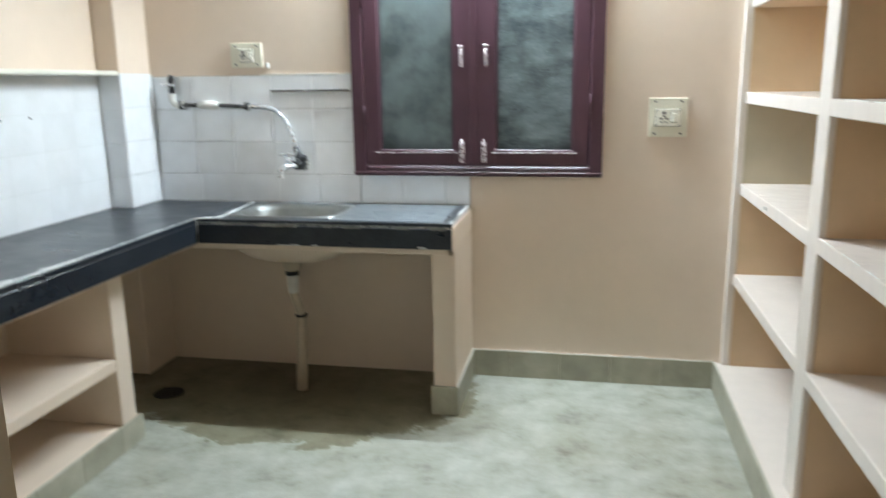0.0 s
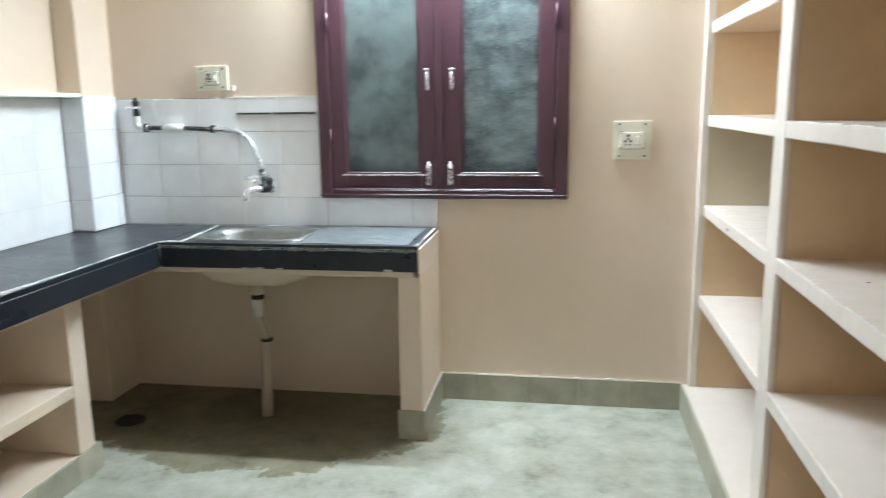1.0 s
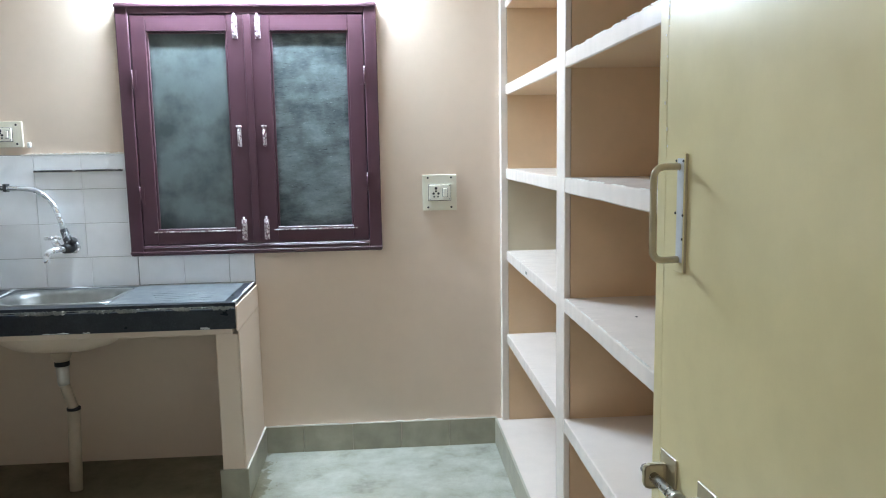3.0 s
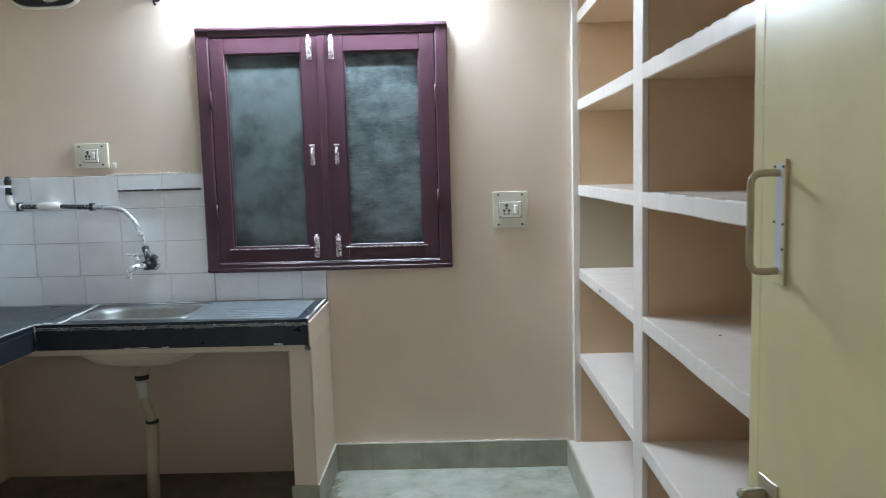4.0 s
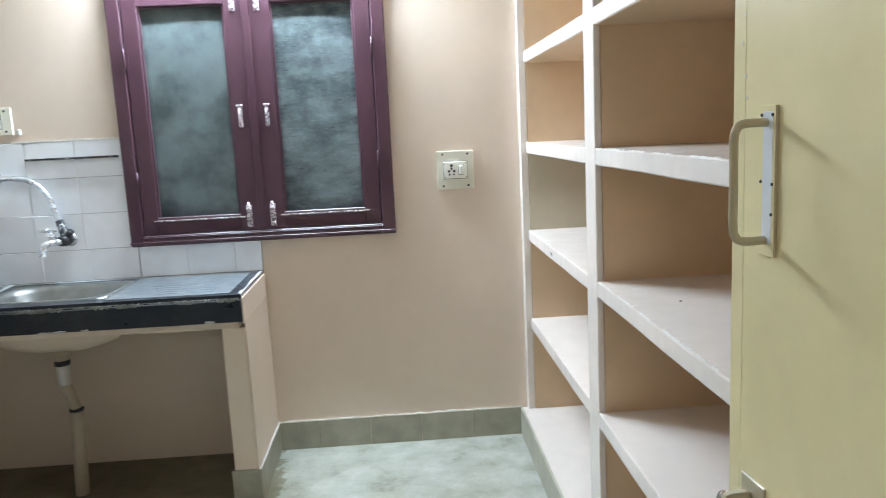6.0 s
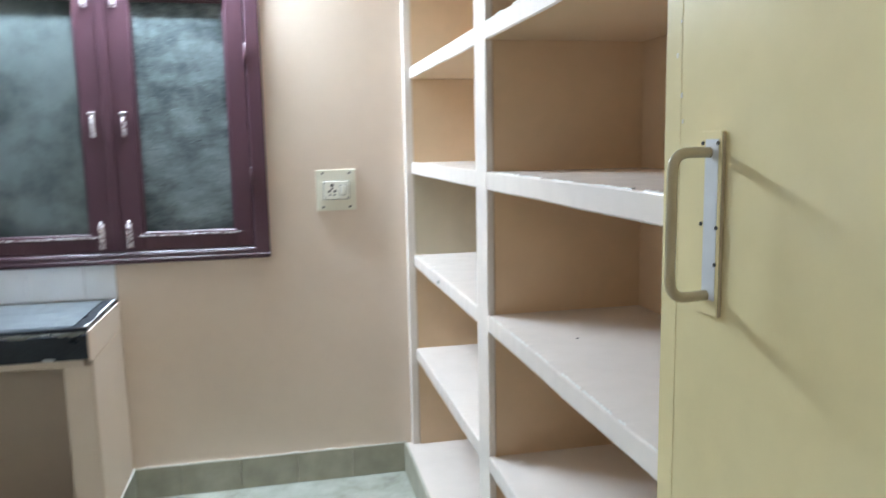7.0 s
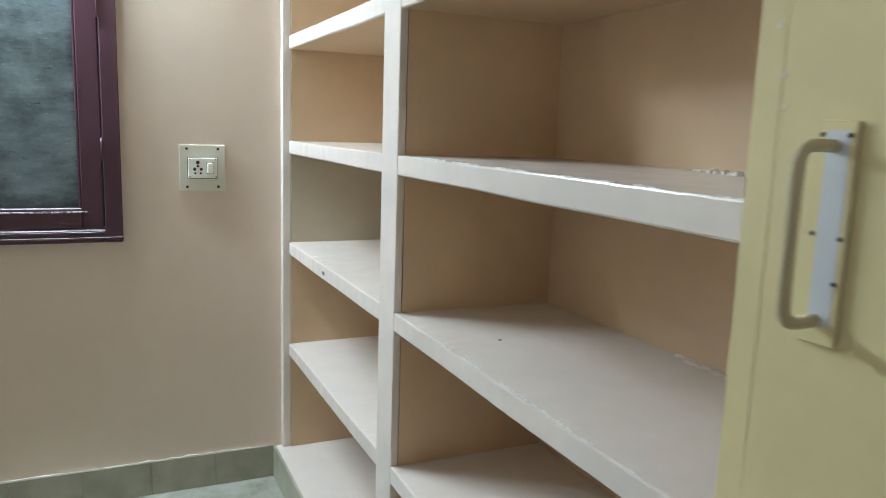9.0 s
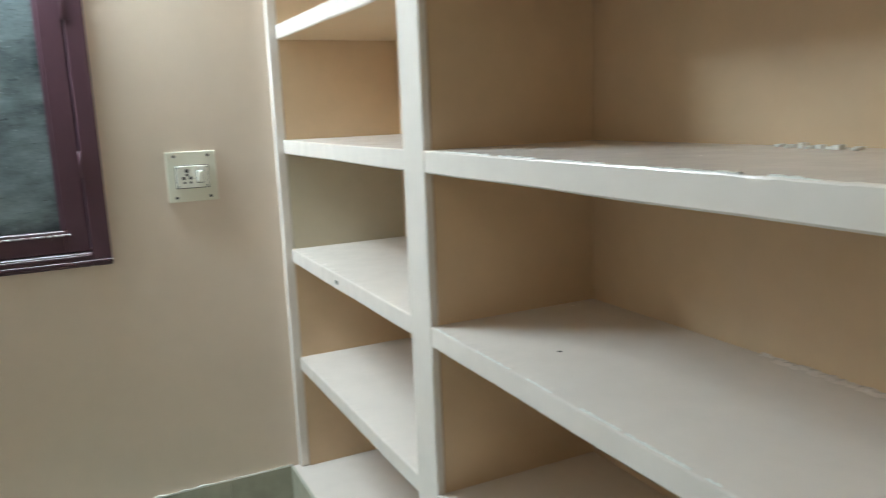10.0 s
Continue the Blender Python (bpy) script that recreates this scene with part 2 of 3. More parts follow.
# ---- mesh helpers ----
def add_box(bm, x0, x1, y0, y1, z0, z1, bevel=0.0, segs=1):
    made = bmesh.ops.create_cube(bm, size=1)["verts"]
    for v in made:
        v.co = Vector((x1 if v.co.x > 0 else x0, y1 if v.co.y > 0 else y0, z1 if v.co.z > 0 else z0))
    if bevel:
        edges = list({e for v in made for e in v.link_edges})
        bmesh.ops.bevel(bm, geom=edges, offset=bevel, segments=segs, affect="EDGES", profile=0.5)
    return bm


def box_bm(*a, **k):
    return add_box(bmesh.new(), *a, **k)


def frame_of(direction):
    d = Vector(direction).normalized()
    side = d.cross(Vector((0, 0, 1)))
    if side.length < 1e-3:
        side = Vector((1, 0, 0))
    side.normalize()
    return side, side.cross(d).normalized()


def add_tube(bm, pts, radius, seg=12, cap=True):
    """Sweep a circle along points; radius is a number or one per point."""
    pts = [Vector(p) for p in pts]
    radii = radius if isinstance(radius, (list, tuple)) else [radius] * len(pts)
    rings, side = [], None
    for i, p in enumerate(pts):
        d = (pts[min(i + 1, len(pts) - 1)] - pts[max(i - 1, 0)]).normalized()
        if side is None:
            side, up = frame_of(d)
        else:
            side = (side - d * side.dot(d)).normalized()
            up = side.cross(d).normalized()
        rings.append([bm.verts.new(p + radii[i] * (math.cos(a) * side + math.sin(a) * up)) for a in (2 * math.pi * k / seg for k in range(seg))])
    for a, b in zip(rings, rings[1:]):
        for k in range(seg):
            f = bm.faces.new((a[k], a[(k + 1) % seg], b[(k + 1) % seg], b[k]))
            f.smooth = True
    if cap:
        bm.faces.new(rings[0])
        bm.faces.new(rings[-1])
    return bm


def tube_bm(*a, **k):
    return add_tube(bmesh.new(), *a, **k)


def curve_pts(ctrl, n=8):
    """Catmull-Rom points through the controls."""
    c = [Vector(p) for p in ctrl]
    c = [c[0] * 2 - c[1]] + c + [c[-1] * 2 - c[-2]]
    out = []
    for i in range(1, len(c) - 2):
        for k in range(n):
            t = k / n
            a, b, d, e = c[i - 1], c[i], c[i + 1], c[i + 2]
            out.append(0.5 * (2 * b + (d - a) * t + (2 * a - 5 * b + 4 * d - e) * t * t + (3 * b - a - 3 * d + e) * t ** 3))
    return out + [c[-2]]


def loft(bm, rings, close_last=True):
    vs = [[bm.verts.new(p) for p in ring] for ring in rings]
    n = len(vs[0])
    for a, b in zip(vs, vs[1:]):
        for k in range(n):
            bm.faces.new((a[k], a[(k + 1) % n], b[(k + 1) % n], b[k])).smooth = True
    if close_last:
        bm.faces.new(vs[-1])
    return bm


def rrect(cx, cy, w, h, r, z, n=6):
    out = []
    for qx, qy, a0 in ((1, 1, 0), (-1, 1, 90), (-1, -1, 180), (1, -1, 270)):
        for k in range(n + 1):
            a = radians(a0 + 90 * k / n)
            out.append(Vector((cx + qx * (w / 2 - r) + r * math.cos(a), cy + qy * (h / 2 - r) + r * math.sin(a), z)))
    return out


def mesh_of(name, bm, mat):
    bmesh.ops.recalc_face_normals(bm, faces=bm.faces[:])
    me = bpy.data.meshes.new(name)
    bm.to_mesh(me)
    bm.free()
    me.materials.append(mat)
    return me


def part(name, bm, mat, parent=None, label=""):
    ob = new(name, mesh_of(name, bm, mat))
    if parent:
        ob.parent = parent
    return tagged(ob, label)


def thing(name, label, category, group="", at=None):
    return_ob = new(name)
    return_ob.empty_display_size = 0.1
    if at is not None:
        return_ob.matrix_world = at
    return tagged(return_ob, label, category, group)


def structure(name, bm, mat, label, category):
    return tagged(part(name, bm, mat), label, category, "", "structure")


rng = random.Random(7)


def add_smear(bm, p0, p1, across, out, wmin, wmax, thick, n):
    """A ragged ridge of mortar along a line: across is its width direction, out its thickness direction."""
    p0, p1, across, out = Vector(p0), Vector(p1), Vector(across), Vector(out)
    rows, w = [], rng.uniform(wmin, wmax)
    for i in range(n + 1):
        p = p0.lerp(p1, i / n)
        w = min(wmax, max(wmin, w + rng.uniform(-0.5, 0.5) * (wmax - wmin)))
        lo = rng.uniform(-0.15, 0.15) * w
        t = thick * rng.uniform(0.5, 1.2)
        rows.append([bm.verts.new(q) for q in (p + across * lo, p + across * lo + out * t, p + across * (w * 0.6) + out * t * rng.uniform(0.6, 1.3), p + across * w)])
    for a, b in zip(rows, rows[1:]):
        for k in range(3):
            bm.faces.new((a[k], a[k + 1], b[k + 1], b[k]))
    return bm


# ---- setting ----
BACK, LEFT, SHELF_X, NOOK_X, H = 4.0, -2.49, 0.640, 1.12, 2.95
SOUTH = 0.55

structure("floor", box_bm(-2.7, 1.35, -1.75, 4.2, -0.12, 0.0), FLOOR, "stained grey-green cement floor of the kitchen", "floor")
structure("ceiling", box_bm(-2.7, 1.35, -1.75, 4.2, H, H + 0.12), CEIL, "plain unseen kitchen ceiling slab, darkened to cut bounce light", "ceiling")

bm = bmesh.new()
WX0, WX1, WZ0, WZ1 = -1.205, -0.035, 1.105, 2.255
add_box(bm, -2.7, WX0, BACK, BACK + 0.15, 0, H)
add_box(bm, WX1, 1.35, BACK, BACK + 0.15, 0, H)
add_box(bm, WX0, WX1, BACK, BACK + 0.15, 0, WZ0)
add_box(bm, WX0, WX1, BACK, BACK + 0.15, WZ1, H)
structure("wall_north", bm, WALL, "peach painted wall with a shuttered window", "wall")
structure("wall_west", box_bm(LEFT - 0.15, LEFT, SOUTH, BACK, 0, H), WALL, "peach painted wall behind the long worktop", "wall")
structure("wall_east", box_bm(NOOK_X, NOOK_X + 0.15, SOUTH, BACK, 0, H), SHADED_PEACH, "peach painted wall behind the built-in shelves, darkened for recess shade", "wall")
bm = bmesh.new()
add_box(bm, -2.7, -0.34, SOUTH - 0.13, SOUTH, 0, H)
add_box(bm, 0.60, 1.35, SOUTH - 0.13, SOUTH, 0, H)
add_box(bm, -0.34, 0.60, SOUTH - 0.13, SOUTH, 2.12, H)
structure("wall_south", bm, LOW_BOUNCE, "unseen painted wall with the kitchen doorway, darkened to cut bounce light", "wall")
structure("wall_hall_west", box_bm(-1.75, -1.60, -1.75, SOUTH - 0.13, 0, H), WALL, "plain peach painted wall outside the kitchen", "wall")
structure("wall_hall_east", box_bm(1.20, 1.35, -1.75, SOUTH - 0.13, 0, H), WALL, "plain peach painted wall outside the kitchen", "wall")
structure("wall_hall_south", box_bm(-1.75, 1.35, -1.90, -1.75, 0, H), WALL, "plain peach painted wall outside the kitchen", "wall")
structure("wall_column", box_bm(LEFT, -2.368, 3.72, BACK, 0, H, bevel=0.006, segs=2), WALL, "peach painted masonry column in the kitchen corner", "column")


# ---- window ----
win = tagged(new("window_1"), "closed maroon two-leaf wooden window with grimy panes", "window", "", "structure")
part("window_frame", box_bm(-1.242, -1.180, BACK - 0.040, BACK + 0.06, 1.068, 2.292, bevel=0.004), MAROON, win)
part("window_frame", box_bm(-0.060, 0.002, BACK - 0.040, BACK + 0.06, 1.068, 2.292, bevel=0.004), MAROON, win)
part("window_frame", box_bm(-1.180, -0.060, BACK - 0.040, BACK + 0.06, 2.238, 2.292, bevel=0.004), MAROON, win)
part("window_frame", box_bm(-1.180, -0.060, BACK - 0.040, BACK + 0.06, 1.068, 1.118, bevel=0.004), MAROON, win)
bm = bmesh.new()
add_box(bm, -1.244, 0.004, BACK - 0.049, BACK - 0.040, 2.268, 2.284, bevel=0.003)
part("moulding", bm, MAROON, win, "glossy moulding on the window head")
bm = bmesh.new()
add_box(bm, -1.244, 0.004, BACK - 0.0445, BACK - 0.040, 1.078, 1.090, bevel=0.002)
add_box(bm, -1.180, -0.060, BACK - 0.0435, BACK - 0.040, 1.104, 1.110, bevel=0.0015)
part("moulding", bm, MAROON, win, "glossy moulding on the window foot")


LEAF_Y = BACK - 0.0365


def shutter(x0, x1, gx0, gx1, glass):
    """One window leaf with stiles, rails, putty bead and its pane."""
    yf, yb, z0, z1, gz0, gz1 = LEAF_Y, BACK + 0.012, 1.122, 2.234, 1.200, 2.155
    leaf = part("shutter", box_bm(x0, gx0, yf, yb, z0, z1, bevel=0.003), MAROON, win, "maroon wooden window leaf")
    part("stile", box_bm(gx1, x1, yf, yb, z0, z1, bevel=0.003), MAROON, leaf)
    part("rail", box_bm(gx0, gx1, yf, yb, gz1, z1, bevel=0.003), MAROON, leaf)
    part("rail", box_bm(gx0, gx1, yf, yb, z0, gz0, bevel=0.003), MAROON, leaf)
    part("pane", box_bm(gx0 - 0.002, gx1 + 0.002, BACK - 0.018, BACK - 0.013, gz0 - 0.002, gz1 + 0.002), glass, leaf, "grimy window pane")
    bead = bmesh.new()
    for a in ((gx0, gx0 + 0.010, gz0, gz1), (gx1 - 0.010, gx1, gz0, gz1)):
        add_box(bead, a[0], a[1], BACK - 0.028, BACK - 0.018, a[2], a[3], bevel=0.003)
    add_box(bead, gx0 + 0.010, gx1 - 0.010, BACK - 0.028, BACK - 0.018, gz1 - 0.010, gz1, bevel=0.003)
    part("bead", bead, MAROON, leaf)
    part("sill_bead", box_bm(gx0 - 0.020, gx1 + 0.020, LEAF_Y - 0.0035, LEAF_Y - 0.0001, gz0 - 0.018, gz0 - 0.012, bevel=0.001), BARE_BOLT, leaf, "worn white bottom bead")
    return leaf


shutter(-1.176, -0.628, -1.104, -0.722, GLASS_L)
shutter(-0.612, -0.064, -0.516, -0.138, GLASS_R)
part("meeting_bead", box_bm(-0.640, -0.606, LEAF_Y - 0.007, LEAF_Y - 0.0005, 1.122, 2.234, bevel=0.003, segs=2), MAROON, win)


def tower_bolt(x, z, length):
    b = thing("tower_bolt", "white-painted tower bolt on the maroon window leaf", "bolt", "window bolts")
    y = LEAF_Y
    part("base_plate", box_bm(x - 0.013, x + 0.013, y - 0.003, y, z - length / 2, z + length / 2, bevel=0.001), BARE_BOLT, b)
    part("rod", tube_bm([(x, y - 0.009, z - length * 0.42), (x, y - 0.009, z + length * 0.62)], 0.0055, 10), BARE_BOLT, b)
    for k in (-0.34, 0.3):
        part("keeper", box_bm(x - 0.011, x + 0.011, y - 0.016, y - 0.003, z + k * length - 0.007, z + k * length + 0.007, bevel=0.004, segs=2), BARE_BOLT, b)
    part("knob", tube_bm([(x, y - 0.010, z), (x, y - 0.026, z)], [0.004, 0.0065], 8), BARE_BOLT, b)


for x in (-0.682, -0.572):
    tower_bolt(x, 2.172, 0.105)
    tower_bolt(x, 1.188, 0.105)


def window_pull(x, z):
    p = thing("window_pull", "small white-painted pull handle on the window leaf", "handle", "window pulls")
    y = LEAF_Y
    part("base_plate", box_bm(x - 0.010, x + 0.010, y - 0.003, y, z - 0.048, z + 0.048, bevel=0.001), BARE_BOLT, p)
    part("grip", tube_bm(curve_pts([(x, y - 0.002, z - 0.036), (x, y - 0.018, z - 0.026), (x, y - 0.022, z), (x, y - 0.018, z + 0.026), (x, y - 0.002, z + 0.036)], 4), 0.006, 8), BARE_BOLT, p)
    part("knob", box_bm(x - 0.014, x + 0.014, y - 0.013, y - 0.002, z + 0.046, z + 0.056, bevel=0.003), BARE_BOLT, p)


for x in (-0.684, -0.562):
    window_pull(x, 1.648)

for x, zs in ((-1.178, (1.93, 1.37)), (-0.062, (1.94, 1.42))):
    for z in zs:
        hg = part("hinge", tube_bm([(x, BACK - 0.044, z - 0.045), (x, BACK - 0.044, z + 0.045)], 0.0042, 10), MAROON, win)
        part("hinge_flap", box_bm(x - 0.020, x + 0.020, BACK - 0.0425, BACK - 0.0402, z - 0.044, z + 0.044), MAROON, hg)


# ---- tube light over the window ----
tl = thing("tube_light", "white tube light batten fixed above the window", "lamp")
part("housing", box_bm(-1.22, 0.00, BACK - 0.090, BACK - 0.001, 2.520, 2.555, bevel=0.004), WHITE_PLASTIC, tl)
part("tube", tube_bm([(-1.18, BACK - 0.115, 2.500), (-0.04, BACK - 0.115, 2.500)], 0.014, 12), tube_mat, tl, "glowing tube")
for x in (-1.205, -0.015):
    part("end_cap", box_bm(x - 0.013, x + 0.013, BACK - 0.133, BACK - 0.0905, 2.481, 2.537, bevel=0.004), WHITE_PLASTIC, tl)
hk = thing("wall_hook", "dark metal hook on the wall above the sink", "hook")
part("plate", tube_bm([(-1.430, BACK - 0.001, 2.440), (-1.430, BACK - 0.008, 2.440)], 0.016, 12), DARK, hk)
part("shank", tube_bm(curve_pts([(-1.430, BACK - 0.008, 2.440), (-1.430, BACK - 0.035, 2.436), (-1.430, BACK - 0.045, 2.418), (-1.430, BACK - 0.032, 2.406)], 4), 0.007, 8), DARK, hk)


xf = thing("exhaust_fan", "dark exhaust fan in a rounded pale-rimmed wall housing", "fan")
FX, FZ, FR = -1.985, 2.615, 0.190


def fan_ring(q, y):
    """A rounded square outline of half-width q on the wall."""
    out = []
    for k in range(48):
        c, d = math.cos(2 * math.pi * k / 48), math.sin(2 * math.pi * k / 48)
        out.append(Vector((FX + q * math.copysign(abs(c) ** 0.5, c), y, FZ + q * 1.04 * math.copysign(abs(d) ** 0.62, d))))
    return out


part("rim", loft(bmesh.new(), [fan_ring(FR + 0.014, BACK - 0.0005), fan_ring(FR + 0.014, BACK - 0.010), fan_ring(FR + 0.002, BACK - 0.013), fan_ring(FR - 0.004, BACK - 0.006)]), IVORY_LIGHT, xf, "pale plaster rim")
part("housing_ring", loft(bmesh.new(), [fan_ring(FR, BACK - 0.0065), fan_ring(FR, BACK - 0.022), fan_ring(FR - 0.010, BACK - 0.024), fan_ring(FR - 0.014, BACK - 0.008)]), DARK, xf)
part("hub", tube_bm([(FX, BACK - 0.009, FZ), (FX, BACK - 0.035, FZ), (FX, BACK - 0.042, FZ)], [0.045, 0.045, 0.030], 16), DARK, xf)
for k in range(5):
    a = 2 * math.pi * k / 5
    bl = bmesh.new()
    u, w = Vector((math.cos(a), 0, math.sin(a))), Vector((-math.sin(a), 0, math.cos(a)))
    c0 = Vector((FX, BACK - 0.018, FZ))
    lo, hi = [], []
    for d, half in ((0.045, 0.018), (0.10, 0.040), (0.16, 0.055), (0.185, 0.040)):
        for lst, t in ((lo, 0.0), (hi, 0.002)):
            lst.append([bl.verts.new(c0 + u * d + w * half + Vector((0, 0.008 - t, 0))), bl.verts.new(c0 + u * d - w * half - Vector((0, 0.008 + t, 0)))])
    for lst in (lo, hi):
        for p, q in zip(lst, lst[1:]):
            bl.faces.new((p[0], q[0], q[1], p[1]))
    part("blade", bl, ROD, xf)


# ---- worktop with sink ----
TOP, UNDER = 0.915, 0.802
SX0, SX1, SY0, SY1 = -1.750, -1.225, 3.545, 3.905
wt = thing("worktop", "L-shaped black granite worktop with ragged white cement joints", "worktop")
bm = bmesh.new()
add_box(bm, LEFT, -1.872, 1.20, BACK, TOP - 0.022, TOP, bevel=0.002)
part("top_slab", bm, GRANITE, wt)


def slab_with_hole(xs, ys, z0, z1):
    """A slab over a 3 x 3 grid of lines whose middle field is cut out."""
    bm = bmesh.new()
    v = [[[bm.verts.new((x, y, z)) for z in (z0, z1)] for y in ys] for x in xs]
    for i in range(3):
        for j in range(3):
            if (i, j) == (1, 1):
                continue
            for k in (0, 1):
                bm.faces.new((v[i][j][k], v[i + 1][j][k], v[i + 1][j + 1][k], v[i][j + 1][k]))
    for i in range(3):
        for j in (0, 3):
            bm.faces.new((v[i][j][0], v[i + 1][j][0], v[i + 1][j][1], v[i][j][1]))
            bm.faces.new((v[j][i][0], v[j][i + 1][0], v[j][i + 1][1], v[j][i][1]))
    for a, b in (((1, 1), (2, 1)), ((2, 1), (2, 2)), ((2, 2), (1, 2)), ((1, 2), (1, 1))):
        bm.faces.new((v[a[0]][a[1]][0], v[b[0]][b[1]][0], v[b[0]][b[1]][1], v[a[0]][a[1]][1]))
    return bm


part("top_slab", slab_with_hole((-1.868, SX0, SX1, -0.6485), (3.470, SY0, SY1, BACK), TOP - 0.022, TOP), GRANITE, wt)
part("front_edge", box_bm(-1.886, -1.868, 1.20, 3.4515, UNDER, TOP - 0.0225, bevel=0.002), GRANITE, wt)
part("front_edge", box_bm(-1.866, -0.6485, 3.452, 3.4695, UNDER, TOP - 0.0225, bevel=0.002), GRANITE, wt)
bm = bmesh.new()
add_smear(bm, (-1.862, 3.4515, TOP - 0.010), (-0.652, 3.4515, TOP - 0.010), (0, 0, -1), (0, -1, 0), 0.003, 0.018, 0.003, 220)
part("cement_joint", bm, MORTAR, wt, "ragged white cement along the edge")
bm = bmesh.new()
add_smear(bm, (-1.887, 1.25, TOP - 0.016), (-1.887, 3.46, TOP - 0.016), (0, 0, 1), (1, 0, 0), 0.004, 0.020, 0.003, 120)
add_smear(bm, (-1.880, 1.25, TOP), (-1.880, 3.46, TOP), (-1, 0, 0), (0, 0, 1), 0.004, 0.024, 0.003, 120)
part("cement_joint", bm, CEMENT, wt, "ragged white cement along the edge")
bm = bmesh.new()
add_smear(bm, (-1.765, 3.475, TOP), (-1.815, 3.985, TOP), (-1, 0, 0), (0, 0, 1), 0.016, 0.030, 0.004, 24)
add_smear(bm, (-1.88, 3.452, TOP), (-1.80, 3.49, TOP), (0, 1, 0), (0, 0, 1), 0.015, 0.035, 0.005, 8)
add_smear(bm, (-0.651, 3.475, TOP), (-0.651, 3.985, TOP), (-1, 0, 0), (0, 0, 1), 0.003, 0.016, 0.004, 40)
add_smear(bm, (-2.37, 3.990, TOP), (-0.67, 3.990, TOP), (0, -1, 0), (0, 0, 1), 0.002, 0.009, 0.004, 60)
add_smear(bm, (-1.862, 3.4515, TOP - 0.005), (-1.862, 3.4515, UNDER + 0.045), (-1, 0, 0), (0, -1, 0), 0.003, 0.010, 0.004, 10)
for x0, x1 in ((-1.47, -1.36), (-1.30, -1.27), (-0.80, -0.76)):
    add_smear(bm, (x0, 3.4515, UNDER + 0.002), (x1, 3.4515, UNDER + 0.002), (0, 0, 1), (0, -1, 0), 0.002, 0.009, 0.003, 10)
part("cement_joint", bm, CEMENT, wt, "ragged white cement along the sink")
bm = bmesh.new()
add_smear(bm, (-1.884, 1.25, TOP), (-1.884, 2.62, TOP), (-1, 0, 0), (0, 0, 1), 0.020, 0.055, 0.005, 46)
part("cement_patch", bm, CEMENT, wt, "broad grey-white cement patch on the edge")

sink = thing("sink", "stainless steel single-bowl sink with a drainboard", "sink")
cx, cy = (SX0 + SX1) / 2, (SY0 + SY1) / 2
w, h = SX1 - SX0, SY1 - SY0
bm = bmesh.new()
loft(bm, [rrect(cx, cy, w + 0.02, h + 0.02, 0.05, TOP + 0.001), rrect(cx, cy, w + 0.016, h + 0.016, 0.05, TOP + 0.006),
          rrect(cx, cy, w - 0.02, h - 0.02, 0.12, TOP + 0.005), rrect(cx, cy, w - 0.04, h - 0.04, 0.13, TOP - 0.02),
          rrect(cx, cy, w - 0.06, h - 0.06, 0.13, TOP - 0.14), rrect(cx, cy, w - 0.12, h - 0.12, 0.11, TOP - 0.165),
          rrect(cx, cy, 0.10, 0.10, 0.045, TOP - 0.172)])
part("bowl", bm, STEEL, sink)
part("strainer", tube_bm([(cx, cy, TOP - 0.1705), (cx, cy, TOP - 0.1670)], [0.045, 0.038], 20), CHROME, sink)
part("drainboard", box_bm(SX1 + 0.010, -0.700, 3.500, 3.960, TOP + 0.0005, TOP + 0.0035, bevel=0.001), DRAIN, sink)
for k in range(5):
    y = 3.55 + k * 0.045
    part("ridge", tube_bm([(SX1 + 0.22 - k * 0.02, y, TOP + 0.0035), (-0.78, y, TOP + 0.0035)], 0.0015, 8), DRAIN, sink)
part("bowl_shell", loft(bmesh.new(), [rrect(cx, cy, w + 0.06, h, 0.10, 0.773), rrect(cx, cy, w + 0.02, h - 0.01, 0.12, 0.738), rrect(cx, cy, w - 0.07, h - 0.06, 0.12, 0.702), rrect(cx, cy, w - 0.22, h - 0.16, 0.09, 0.678), rrect(cx, cy, 0.16, 0.10, 0.045, 0.666)]), WALL, sink, "painted underside of the bowl")

wp = thing("waste_pipe", "cream plastic sink waste pipe down to the floor", "pipe")
PY = 3.70
part("coupling", tube_bm([(-1.506, PY, 0.675), (-1.506, PY, 0.645), (-1.506, PY, 0.620)], [0.050, 0.044, 0.034], 16), WASTE_PIPE, wp)
part("collar", tube_bm([(-1.506, PY, 0.620), (-1.506, PY, 0.597)], 0.033, 16), DARK, wp, "black rubber collar")
part("neck", tube_bm([(-1.506, PY, 0.598), (-1.506, PY, 0.520), (-1.504, PY, 0.504)], [0.029, 0.026, 0.024], 14), WHITE_PLASTIC, wp)
part("flexible_bend", tube_bm([Vector((-1.504 + 0.034 * k / 14, PY, 0.505 - 0.115 * k / 14)) for k in range(15)], [0.021 + 0.004 * (k % 2) for k in range(15)], 14), WASTE_PIPE, wp)
part("clamp", tube_bm([(-1.470, PY, 0.392), (-1.470, PY, 0.381)], 0.031, 14), DARK, wp, "dark clamp")
part("standpipe", tube_bm([(-1.470, PY, 0.385), (-1.473, 3.662, 0.0)], 0.029, 16), WASTE_PIPE, wp)
DX, DY = -2.133, 3.507
dr = thing("floor_drain", "dark round floor drain under the worktop", "drain")
part("rim", tube_bm([(DX, DY, 0.0005), (DX, DY, 0.005)], [0.075, 0.070], 20), DARK, dr)
